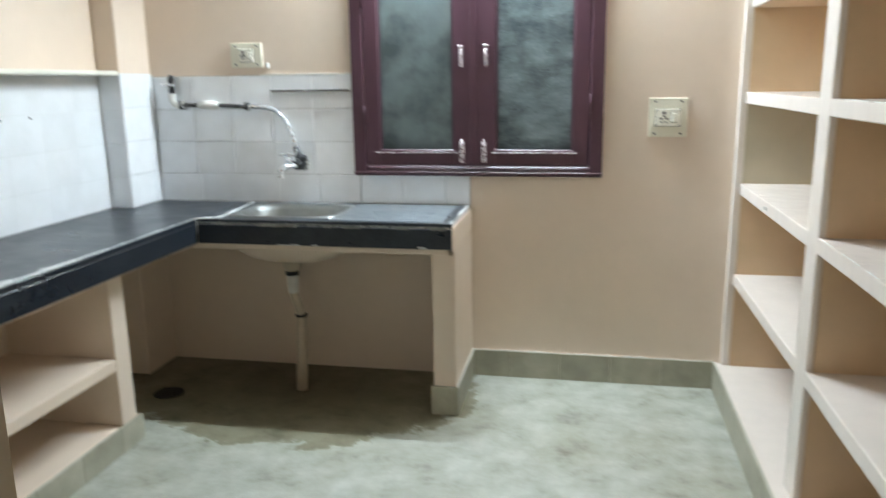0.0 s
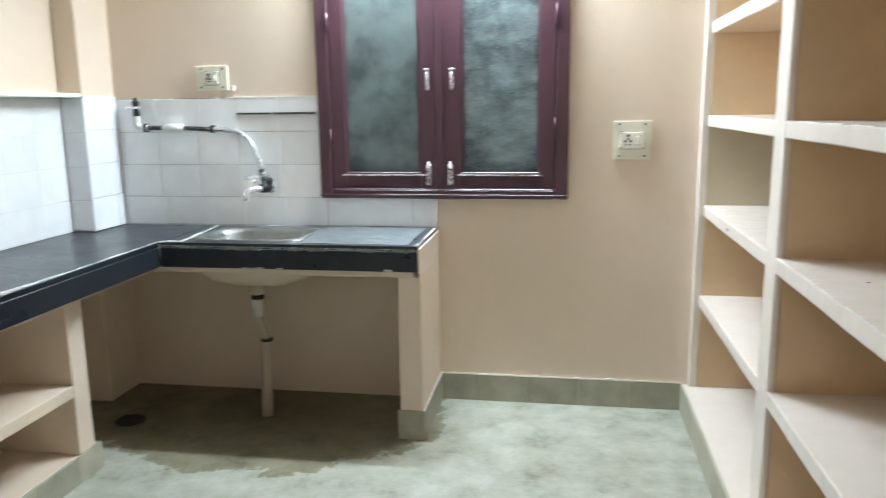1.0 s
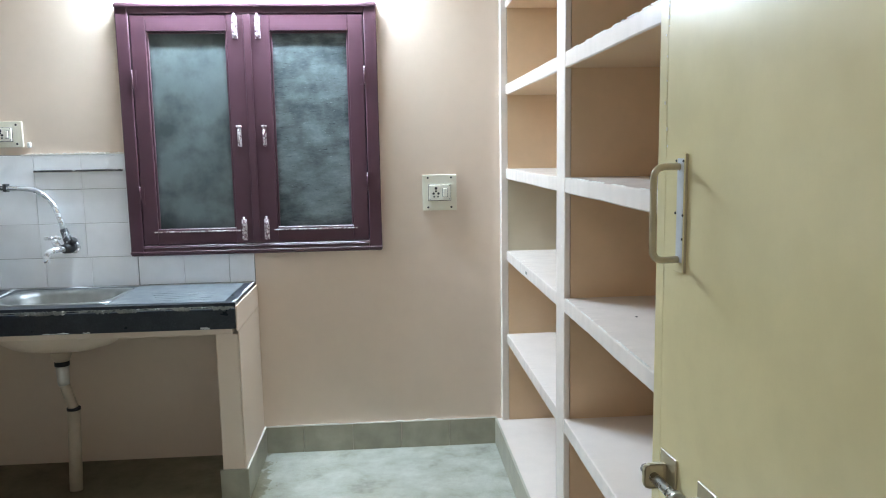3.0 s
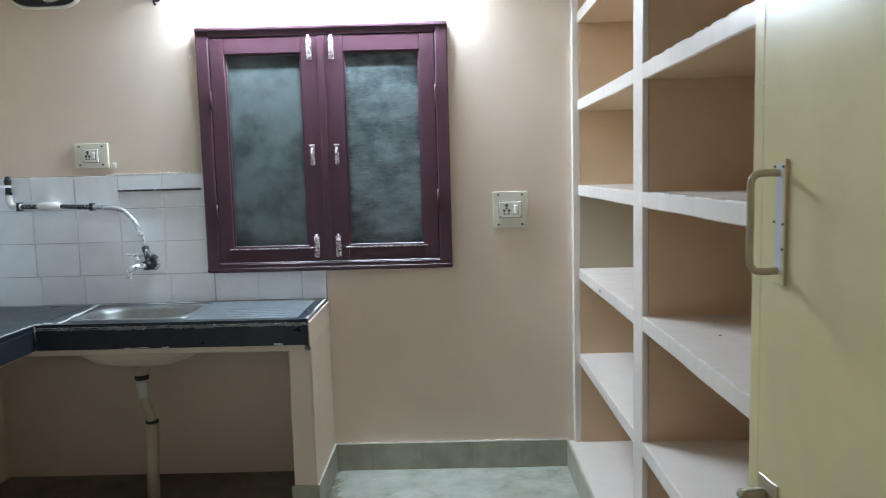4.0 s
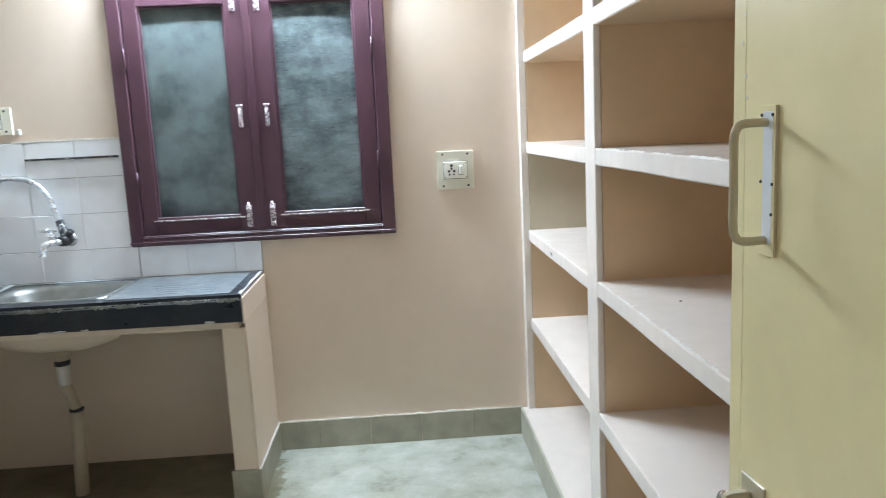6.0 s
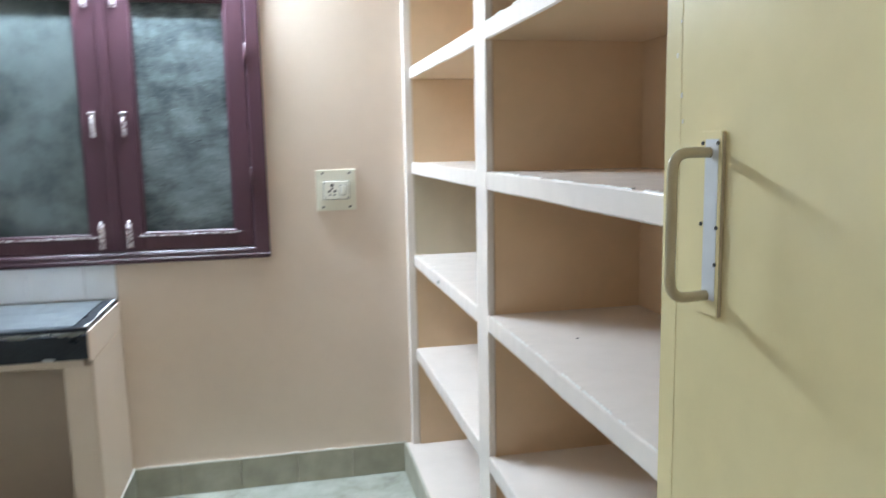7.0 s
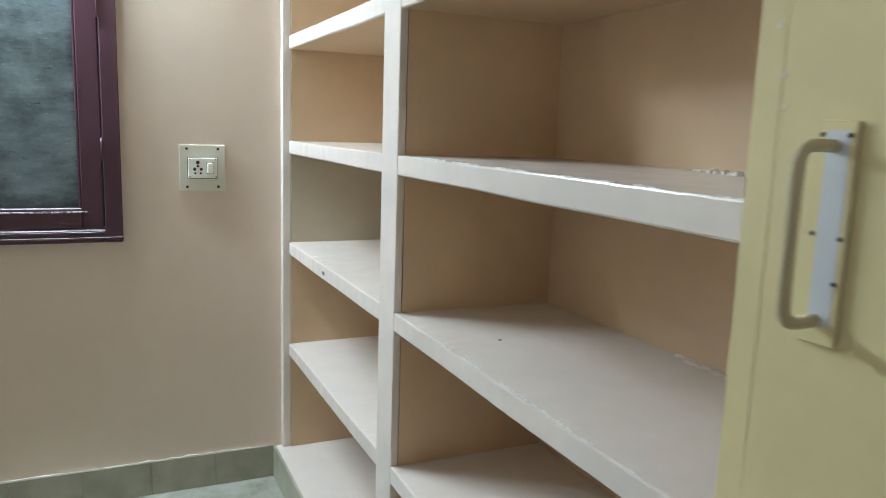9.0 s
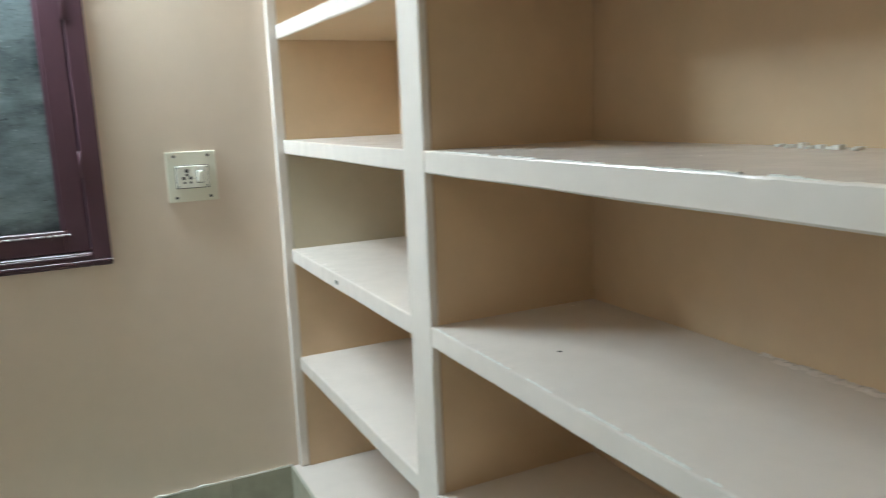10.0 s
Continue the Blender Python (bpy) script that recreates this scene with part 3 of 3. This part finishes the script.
for k in range(-2, 3):
    part("grate_bar", box_bm(DX - 0.055, DX + 0.055, DY + k * 0.022 - 0.004, DY + k * 0.022 + 0.004, 0.005, 0.008), DARK, dr)

# masonry under the worktop
cb = thing("masonry_unit", "peach painted masonry base with open shelves under the worktop", "shelves")
part("bearing_slab", box_bm(LEFT, -1.925, 1.20, 3.47, 0.772, UNDER - 0.0005, bevel=0.003), WALL, cb)
part("bearing_slab", box_bm(LEFT, -0.668, 3.476, BACK, 0.772, UNDER - 0.0005, bevel=0.003), WALL, cb)
part("pier", box_bm(-0.745, -0.648, 3.484, BACK, 0, 0.7715, bevel=0.004, segs=2), WALL, cb)
part("pier_side", box_bm(-0.6475, -0.640, 3.4840, BACK, 0, 0.7900, bevel=0.003), WALL, cb)
part("pier_side", box_bm(-0.6475, -0.640, 3.4555, BACK, 0.7903, 0.905, bevel=0.003), WALL, cb)
part("divider", box_bm(LEFT, -1.975, 2.900, 3.000, 0.118, 0.7715, bevel=0.004, segs=2), WALL, cb)
part("divider", box_bm(LEFT, -1.975, 1.30, 1.395, 0.118, 0.7715, bevel=0.004, segs=2), WALL, cb)
part("shelf", box_bm(LEFT, -1.975, 1.3955, 2.8995, 0.370, 0.422, bevel=0.004, segs=2), WALL, cb)
part("plinth", box_bm(LEFT, -1.985, 1.20, 3.035, 0, 0.1175, bevel=0.004), WALL, cb)

# ---- left wall ledge ----
lg = thing("wall_ledge", "thin cream ledge over the white tiles", "ledge")
part("board", box_bm(LEFT, -2.372, 1.20, 3.7195, 1.585, 1.607, bevel=0.004, segs=2), IVORY_LIGHT, lg)

# ---- tap and supply pipe ----
py = BACK - 0.035
sp = thing("water_pipe", "worn chrome supply pipe with white joints along the tiles", "pipe")
part("stop_valve", tube_bm([(-2.232, py, 1.585), (-2.232, py, 1.560), (-2.232, py, 1.535), (-2.232, py, 1.490)], [0.010, 0.018, 0.012, 0.017], 12), DARK, sp, "blackened stop valve")
part("valve_lever", box_bm(-2.275, -2.195, py - 0.024, py - 0.018, 1.528, 1.540, bevel=0.002), CHROME, sp)
part("elbow", tube_bm(curve_pts([(-2.232, py, 1.495), (-2.232, py, 1.455), (-2.215, py, 1.432), (-2.170, py, 1.430)], 5), 0.0165, 12), WHITE_PLASTIC, sp)
part("pipe", tube_bm([(-2.170, py, 1.430), (-2.070, py, 1.428)], 0.012, 12), CHIPPED, sp)
part("union", tube_bm([(-2.085, py, 1.429), (-2.070, py, 1.429), (-2.065, py, 1.429), (-1.990, py, 1.427), (-1.985, py, 1.427), (-1.970, py, 1.427)], [0.017, 0.017, 0.023, 0.023, 0.017, 0.017], 12), WHITE_PLASTIC, sp)
part("pipe", tube_bm([(-1.972, py, 1.427), (-1.815, py, 1.420)], 0.011, 12), CHIPPED, sp, "blackened pipe length")
part("clip", box_bm(-1.822, -1.806, py - 0.016, BACK - 0.0115, 1.402, 1.440, bevel=0.002), DARK, sp)
part("bent_pipe", tube_bm(curve_pts([(-1.815, py, 1.420), (-1.730, py, 1.415), (-1.660, py, 1.398), (-1.605, py, 1.345), (-1.575, py, 1.270), (-1.558, py, 1.205)], 8), 0.012, 14), CHROME, sp, "bright bent chrome pipe")
part("clip", box_bm(-2.190, -2.176, py - 0.018, BACK - 0.0115, 1.408, 1.452, bevel=0.002), DARK, sp)
tp = thing("sink_tap", "old chrome bib tap on the tiles over the sink", "tap")
part("shank", tube_bm([(-1.560, py, 1.215), (-1.540, py, 1.150), (-1.536, py, 1.130)], [0.017, 0.022, 0.025], 12), CHIPPED, tp, "blackened tap shank")
part("flange", tube_bm([(-1.528, BACK - 0.0115, 1.122), (-1.528, BACK - 0.020, 1.122)], [0.034, 0.026], 16), CHROME, tp)
part("body", tube_bm([(-1.528, BACK - 0.018, 1.122), (-1.530, BACK - 0.050, 1.122), (-1.545, BACK - 0.085, 1.120)], [0.022, 0.028, 0.022], 12), DARK, tp)
part("spout", tube_bm(curve_pts([(-1.545, BACK - 0.080, 1.120), (-1.580, BACK - 0.120, 1.118), (-1.600, BACK - 0.140, 1.102), (-1.604, BACK - 0.145, 1.062)], 5), 0.015, 12), CHROME, tp)
part("spindle", tube_bm([(-1.560, BACK - 0.095, 1.120), (-1.580, BACK - 0.105, 1.170)], 0.017, 10), CHROME, tp)
part("tap_handle", box_bm(-1.625, -1.545, BACK - 0.114, BACK - 0.096, 1.168, 1.186, bevel=0.006, segs=2), CHROME, tp)
part("tap_handle", tube_bm([(-1.582, BACK - 0.140, 1.178), (-1.582, BACK - 0.070, 1.178)], 0.009, 10), CHROME, tp)
part("nut", tube_bm([(-1.500, BACK - 0.06, 1.165), (-1.528, BACK - 0.05, 1.130)], [0.016, 0.012], 10), DARK, tp)
ul = thing("wall_strip", "slim black metal strip set on the tiles", "strip")
part("bar", box_bm(-1.685, -1.262, BACK - 0.0225, BACK - 0.0115, 1.490, 1.502, bevel=0.002), CHIPPED, ul)
part("lip", box_bm(-1.685, -1.262, BACK - 0.0245, BACK - 0.0226, 1.490, 1.493), ROD, ul)


# ---- switch plates ----
def switch_plate(x, z, w, h, iw, ih):
    s = thing("switch_plate", "ivory plastic wall plate with socket and rocker switch", "switch", "switch plates")
    y = BACK
    part("base_plate", box_bm(x - w / 2, x + w / 2, y - 0.012, y - 0.0005, z - h / 2, z + h / 2, bevel=0.003, segs=2), IVORY, s)
    # thin dark sheet, wider below, drawn as the module's edge shadow
    part("module_shadow", box_bm(x - iw / 2 - 0.0022, x + iw / 2 + 0.0022, y - 0.0135, y - 0.0122, z - ih / 2 - 0.0026, z + ih / 2 + 0.0016), DARK, s, "dark sheet as edge shadow round the module")
    inner = part("module", box_bm(x - iw / 2, x + iw / 2, y - 0.022, y - 0.0137, z - ih / 2, z + ih / 2, bevel=0.003, segs=2), IVORY_LIGHT, s)
    for sx in (-1, 1):
        for sz in (-1, 1):
            px, pz = x + sx * (w / 2 - 0.028), z + sz * (h / 2 - 0.016)
            part("screw", tube_bm([(px, y - 0.0121, pz), (px, y - 0.0140, pz)], 0.0056, 8), DARK, s)
            qx, qz = x + sx * (iw / 2 - 0.006), z + sz * (ih / 2 - 0.006)
            part("screw", tube_bm([(qx, y - 0.0221, qz), (qx, y - 0.0230, qz)], 0.0028, 6), DARK, inner)
    part("rocker_gap", box_bm(x + iw * 0.14 - 0.0016, x + iw * 0.34 + 0.0016, y - 0.0226, y - 0.0222, z - ih * 0.27 - 0.0018, z + ih * 0.27 + 0.0012), DARK, inner)
    part("rocker", box_bm(x + iw * 0.14, x + iw * 0.34, y - 0.030, y - 0.0228, z - ih * 0.27, z + ih * 0.27, bevel=0.003), IVORY_LIGHT, inner)
    for dx, dz, r in ((-0.17, 0.27, 0.0066), (-0.28, -0.06, 0.0056), (-0.06, -0.06, 0.0056), (-0.17, 0.09, 0.0048), (-0.26, -0.26, 0.004), (-0.08, -0.26, 0.004)):
        part("socket_hole", tube_bm([(x + dx * iw, y - 0.0221, z + dz * ih), (x + dx * iw, y - 0.0228, z + dz * ih)], r * 1.15, 8), DARK, inner)


switch_plate(0.301, 1.3525, 0.175, 0.182, 0.112, 0.080)
switch_plate(-1.810, 1.678, 0.173, 0.124, 0.078, 0.066)
cl = thing("wall_clip", "small white cable clip beside the switch plate", "clip")
part("body", box_bm(-1.706, -1.688, BACK - 0.020, BACK - 0.0005, 1.612, 1.640, bevel=0.006, segs=2), WHITE_PLASTIC, cl)


# ---- built-in shelves ----
LEVELS = [0.140, 0.607, 1.046, 1.467, 1.887, 2.312, 2.72]
THICK = 0.053
Y_NEAR, COL2, COL1, COL_W, END_Y = 1.33, 1.33, 2.697, 0.124, 3.960
su = thing("built_in_shelves", "built-in open masonry shelves in off-white and peach paint", "shelves")


def slab_bm(x0, x1, y0, y1, z0, z1, seed):
    """A plastered board with a slightly wavy front edge."""
    n = max(4, int((y1 - y0) / 0.007))
    bm = bmesh.new()
    rows = []
    for i in range(n + 1):
        y = y0 + (y1 - y0) * i / n
        dx = 0.0022 * noise.noise((y * 3.1, seed * 7.3, 0)) + 0.0011 * noise.noise((y * 21, seed, 4))
        dz = 0.0022 * noise.noise((y * 2.3, seed * 3.7, 9)) + 0.0009 * noise.noise((y * 27, seed, 2)) + 0.0011 * noise.noise((y * 55, seed, 7)) + 0.0009 * noise.noise((y * 118, seed, 3))
        dw = 0.0020 * noise.noise((y * 2.9, seed * 5.1, 5))
        c = 0.004
        prof = ((x1, z1), (x0 + 0.045, z1), (x0 + 0.022, z1 + dz * 0.3), (x0 + dx + c, z1 + dz), (x0 + dx + c * 0.3, z1 + dz - c * 0.3), (x0 + dx, z1 + dz - c), (x0 + dx, z0 + dw + c), (x0 + dx + c, z0 + dw), (x0 + 0.03, z0), (x1, z0))
        rows.append([bm.verts.new((px, y, pz)) for px, pz in prof])
    m = len(rows[0])
    for a, b in zip(rows, rows[1:]):
        for k in range(m):
            f = bm.faces.new((a[k], a[(k + 1) % m], b[(k + 1) % m], b[k]))
            # underside faces take the second material, which paints in their shade
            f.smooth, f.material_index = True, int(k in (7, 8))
        for k in range(m):
            bm.edges.get((a[k], b[k])).smooth = False
    bm.faces.new(rows[0])
    bm.faces.new(rows[-1])
    return bm


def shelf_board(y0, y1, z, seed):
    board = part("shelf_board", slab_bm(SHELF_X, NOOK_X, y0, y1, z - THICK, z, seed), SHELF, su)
    # darker peach on the underside stands for the shade below the board
    board.data.materials.append(SHADED_PEACH)


part("base", box_bm(0.588, NOOK_X, 0.60, BACK, 0, LEVELS[0] - 0.002, bevel=0.003), SHELF, su)
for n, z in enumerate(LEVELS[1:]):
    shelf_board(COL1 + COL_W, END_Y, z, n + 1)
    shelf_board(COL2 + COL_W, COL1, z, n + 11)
# lumpy edge paint, whitened so that it reads as glints of the lamp
for z in LEVELS[2:5]:
    y = COL2 + COL_W + 0.02
    while y < COL1 - 0.05:
        run = rng.uniform(0.02, 0.16)
        ridge = add_smear(bmesh.new(), (SHELF_X + 0.0008, y, z - 0.0010), (SHELF_X + 0.0008, min(y + run, COL1 - 0.02), z - 0.0010), (1, 0, 0), (0, 0, 1), 0.003, 0.007, 0.0030, max(4, int(run / 0.006)))
        y += run + rng.uniform(0.01, 0.12)
        part("paint_ridge", ridge, CHIP, su, "lumpy white paint standing in for glints along the board edge")
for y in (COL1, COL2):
    part("partition", box_bm(SHELF_X + 0.0215, NOOK_X, y + 0.0005, y + COL_W - 0.0005, LEVELS[0] - 0.001, H), SHADED_PEACH, su, "peach painted partition, darkened for recess shade")
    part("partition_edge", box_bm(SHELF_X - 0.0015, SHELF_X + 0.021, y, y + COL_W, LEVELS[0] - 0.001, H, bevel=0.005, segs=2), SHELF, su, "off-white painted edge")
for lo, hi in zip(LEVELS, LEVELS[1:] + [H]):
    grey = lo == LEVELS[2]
    part("end_lining", box_bm(SHELF_X + 0.0105, NOOK_X, END_Y + 0.001, BACK, lo, hi), NOOK_GREY if grey else SHADED_PEACH, su, "grey-beige painted end face" if grey else "peach painted end face, darkened for recess shade")
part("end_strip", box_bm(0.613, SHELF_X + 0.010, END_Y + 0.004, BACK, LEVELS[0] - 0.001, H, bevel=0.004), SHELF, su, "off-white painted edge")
part("side_wall", box_bm(SHELF_X, NOOK_X, 0.552, COL2, LEVELS[0] - 0.001, H), SHADED_PEACH, su)

pk = thing("paint_flakes", "curled flakes of peeling paint on the shelf", "flakes")
for k in range(14):
    x, y = 1.095 + rng.uniform(-0.035, 0.015), 2.01 + rng.uniform(-0.09, 0.10)
    sz = rng.uniform(0.006, 0.015)
    part("flake", box_bm(x - sz * 0.7, x + sz * 0.7, y - sz * 0.5, y + sz * 0.5, LEVELS[3] - 0.0005, LEVELS[3] + rng.uniform(0.003, 0.009), bevel=0.001), CHIP, pk)
pc = thing("plaster_crumbs", "ragged off-white plaster crumbs along the back of the shelf", "crumbs")
part("crust", add_smear(bmesh.new(), (NOOK_X - 0.001, 1.86, LEVELS[2]), (NOOK_X - 0.001, 2.14, LEVELS[2]), (-1, 0, 0), (0, 0, 1), 0.004, 0.022, 0.006, 40), SHELF, pc)

for x, y, z, q in ((0.789, 2.378, LEVELS[2] + 0.0005, 0.0035),):
    part("speck", box_bm(x - q, x + q, y - q, y + q, z - 0.0005, z + 0.0012, bevel=0.0006), DARK, su, "dark paint speck")
part("edge_chip", box_bm(SHELF_X - 0.0030, SHELF_X + 0.001, 3.405, 3.427, 1.012, 1.024, bevel=0.001), MORTAR, su, "chip in the board edge")
for y in (3.02, 3.20):
    nl = thing("wall_plug", "small dark screw plug in the white tiles", "plug", "wall plugs")
    part("head", tube_bm([(LEFT + 0.0112, y, 1.40), (LEFT + 0.0135, y, 1.40)], 0.006, 8), DARK, nl)

# ---- door ----
door = tagged(new("door_1"), "open cream-yellow painted flush door with pull handle", "door", "", "structure")
door.matrix_world = pose(0.537, 0.540, 0, 0, 0, 4.0)
part("leaf", box_bm(0.0, 0.036, 0.0, 0.838, 0.008, 2.085, bevel=0.003, segs=2), DOOR, door)
part("edge_lipping", box_bm(-0.0005, 0.0010, 0.8085, 0.837, 0.010, 2.083, bevel=0.0002), DOOR, door)
hd = part("pull_handle", tube_bm(curve_pts([(-0.003, 0.750, 1.392), (-0.032, 0.750, 1.392), (-0.043, 0.750, 1.398), (-0.0465, 0.750, 1.412), (-0.0465, 0.750, 1.464), (-0.0465, 0.750, 1.516), (-0.043, 0.750, 1.530), (-0.032, 0.750, 1.536), (-0.003, 0.750, 1.536)], 6), 0.0054, 14), HANDLE, door, "worn cream-painted pull handle")
part("backplate", box_bm(-0.0045, -0.0003, 0.732, 0.765, 1.372, 1.557, bevel=0.0008), DOOR, hd, "handle plate painted over in cream")
part("bare_strip", box_bm(-0.0050, -0.0042, 0.7365, 0.7575, 1.388, 1.549, bevel=0.0003), PLATE, hd, "pale strip where the paint has worn off")
part("plate_edge", box_bm(-0.0042, -0.0004, 0.7305, 0.7318, 1.373, 1.556, bevel=0.0003), HANDLE, hd, "yellow-brown plate edge")
for y, z in ((0.761, 1.545), (0.737, 1.545), (0.761, 1.464), (0.736, 1.462), (0.737, 1.425)):
    part("screw", tube_bm([(-0.0046, y, z), (-0.0058, y, z)], 0.0021, 8), DARK, hd)
al = part("sliding_bolt", tube_bm([(-0.030, 0.800, 1.030), (-0.030, 0.420, 1.030)], 0.0085, 14), ROD, door, "plated sliding door bolt")
for y in (0.770, 0.640):
    part("guide_plate", box_bm(-0.004, -0.0003, y - 0.028, y + 0.028, 1.000, 1.065, bevel=0.001), HANDLE, al)
    part("guide", box_bm(-0.046, -0.004, y - 0.006, y + 0.006, 1.009, 1.051, bevel=0.010, segs=2), HANDLE, al)
part("collar", tube_bm([(-0.030, 0.690, 1.030), (-0.030, 0.672, 1.030)], 0.013, 14), ROD, al)
part("hasp", box_bm(-0.042, -0.036, 0.50, 0.53, 0.955, 1.045, bevel=0.002), ROD, al)


chip_rng = random.Random(3)
# paint chips near the door edge, coloured white to give their glints
for k in range(40):
    y, z, q = 0.808 + chip_rng.gauss(0, 0.004), 1.52 + 0.5 * chip_rng.random() ** 0.6, chip_rng.uniform(0.0008, 0.0022)
    part("paint_chip", box_bm(-0.0013, -0.0004, y - q * 0.7, y + q * 0.7, z - q * 1.4, z + q * 1.4, bevel=0.0003), CHIP, door, "chip in the door paint, white for its glint")


# ---- tiles, skirting ----
tile_meshes = {}


def piece_mesh(kind, a, b, t, mat):
    """A flat piece a wide, b high and t thick with eased edges, centred, its face towards -y."""
    key = (kind, round(a, 3), round(b, 3))
    if key not in tile_meshes:
        e = min(0.0016, a * 0.2)
        pts = [(-a / 2, 0, -b / 2), (a / 2, 0, -b / 2), (a / 2, 0, b / 2), (-a / 2, 0, b / 2)]
        mid = [(x, -t + e, z) for x, _, z in pts]
        top = [(x - math.copysign(e, x), -t, z - math.copysign(e, z)) for x, _, z in pts]
        me = bpy.data.meshes.new(kind)
        faces = [(8, 9, 10, 11)] + [(i + r, (i + 1) % 4 + r, (i + 1) % 4 + r + 4, i + r + 4) for r in (0, 4) for i in range(4)]
        me.from_pydata(pts + mid + top, [], faces)
        me.materials.append(mat)
        tile_meshes[key] = me
    return tile_meshes[key]


def place_piece(kind, a, b, t, mat, parent, m, wobble=0.0006):
    ob = new(kind, piece_mesh(kind, a, b, t, mat))
    ob.parent = parent
    ob.matrix_world = m @ pose(rng.uniform(-wobble, wobble), rng.uniform(0, wobble), rng.uniform(-wobble, wobble), rng.uniform(-0.15, 0.15), 0, rng.uniform(-0.15, 0.15))


TW, TH, GAP = 0.223, 0.1697, 0.0018


def tile_field(parent, u0, u1, z0, z1, put, from_right=True, gap=GAP):
    """Fill a rectangle with tiles; whole ones from one end and from the top."""
    z = z1
    while z > z0 + 0.02:
        lo = max(z - TH, z0)
        u = u1 if from_right else u0
        while (u > u0 + 0.01) if from_right else (u < u1 - 0.01):
            v = max(u - TW, u0) if from_right else min(u + TW, u1)
            a, b = min(u, v), max(u, v)
            place_piece("tile", b - a - gap, z - lo - GAP, 0.008, TILE, parent, put((a + b) / 2, (z + lo) / 2))
            u = v
        z = lo


bs = structure("backsplash_1", box_bm(-2.3675, -1.2390, BACK - 0.004, BACK - 0.0003, TOP + 0.001, 1.578), GROUT, "white glazed wall tiles over the sink worktop", "tiles")
tile_field(bs, -2.357, -1.240, 1.067, 1.576, lambda u, z: pose(u, BACK - 0.0035, z))
tile_field(bs, -2.357, -1.222, 0.919, 1.0670, lambda u, z: pose(u, BACK - 0.0035, z))
part("cement_edge", add_smear(bmesh.new(), (-1.74, BACK - 0.0118, 1.576), (-1.239, BACK - 0.0118, 1.576), (0, 1, 0), (0, 0, 1), 0.0105, 0.0115, 0.008, 60), SKIRT_TOP, bs, "white cement edge on top of the tiles")
bs2 = structure("backsplash_2", box_bm(-1.2385, -0.646, BACK - 0.004, BACK - 0.0003, TOP + 0.001, 1.0655), GROUT, "low row of white tiles under the window", "tiles")
tile_field(bs2, -1.2190, -0.647, 0.919, 1.066, lambda u, z: pose(u, BACK - 0.0035, z), False)
part("cement_edge", add_smear(bmesh.new(), (-1.219, BACK - 0.0118, 1.066), (-0.648, BACK - 0.0118, 1.066), (0, 1, 0), (0, 0, 1), 0.0105, 0.0115, 0.005, 60), SKIRT_TOP, bs2, "white cement edge on top of the tiles")
bs3 = structure("backsplash_3", box_bm(LEFT + 0.0003, LEFT + 0.0105, 1.20, 3.719, TOP + 0.001, 1.584), GROUT_LIGHT, "white glazed wall tiles along the long worktop", "tiles")
tile_field(bs3, 1.20, 3.716, 0.919, 1.584, lambda u, z: pose(LEFT + 0.0035, u, z, 0, 0, 90), gap=0.0006)
bs4 = structure("backsplash_4", box_bm(-2.3677, -2.364, 3.7165, 3.990, TOP + 0.001, 1.594), GROUT_LIGHT, "white glazed tiles round the corner column", "tiles")
tile_field(bs4, 3.712, 3.989, 0.919, 1.594, lambda u, z: pose(-2.3645, u, z, 0, 0, 90), False)
bs5 = structure("backsplash_5", box_bm(-2.480, -2.369, 3.7163, 3.7197, TOP + 0.001, 1.584), GROUT_LIGHT, "white glazed tiles round the corner column", "tiles")
tile_field(bs5, -2.480, -2.358, 0.919, 1.584, lambda u, z: pose(u, 3.717, z), False)

SK = 0.142


def skirting(number, label, u0, u1, put, start, step=0.256, height=SK):
    sk = tagged(new("baseboard_%d" % number), label, "skirting", "", "structure")
    cuts = [u0] + [c for c in (start + step * k for k in range(-12, 12)) if u0 + 0.03 < c < u1 - 0.03] + [u1]
    for a, b in zip(cuts, cuts[1:]):
        place_piece("skirting_tile", b - a - 0.0015, height, 0.011, SKIRT, sk, put((a + b) / 2, height / 2), 0.0003)
    return sk


sk1 = skirting(1, "grey-green skirting tiles below the window wall", -0.640, 0.588, lambda u, z: pose(u, BACK - 0.0002, z), 0.076)
part("paint_line", add_smear(bmesh.new(), (-0.628, BACK - 0.0115, SK), (0.585, BACK - 0.0115, SK), (0, 1, 0), (0, 0, 1), 0.010, 0.0115, 0.008, 40), SKIRT_TOP, sk1, "uneven cream paint line")
sk2 = skirting(2, "grey-green skirting tiles along the base of the shelves", 0.60, 3.988, lambda u, z: pose(0.5877, u, z, 0, 0, -90), 0.1)
sk3 = skirting(3, "grey-green skirting tiles on the worktop pier", 3.478, 3.988, lambda u, z: pose(-0.6397, u, z, 0, 0, 90), 3.7)
part("paint_line", add_smear(bmesh.new(), (-0.6285, 3.47, SK), (-0.6285, 3.985, SK), (-1, 0, 0), (0, 0, 1), 0.009, 0.0112, 0.008, 20), SKIRT_TOP, sk3, "uneven cream paint line")
sk4 = skirting(4, "grey-green skirting tile on the front of the pier", -0.757, -0.629, lambda u, z: pose(u, 3.4838, z), 9.0)
sk5 = skirting(5, "grey-green skirting along the base under the worktop", 1.20, 3.045, lambda u, z: pose(-1.9848, u, z, 0, 0, 90), 0.07, 0.256, 0.116)
sk6 = skirting(6, "grey-green skirting on the end of the base", -2.485, -1.975, lambda u, z: pose(u, 3.0352, z, 0, 0, 180), -2.0, 0.256, 0.116)
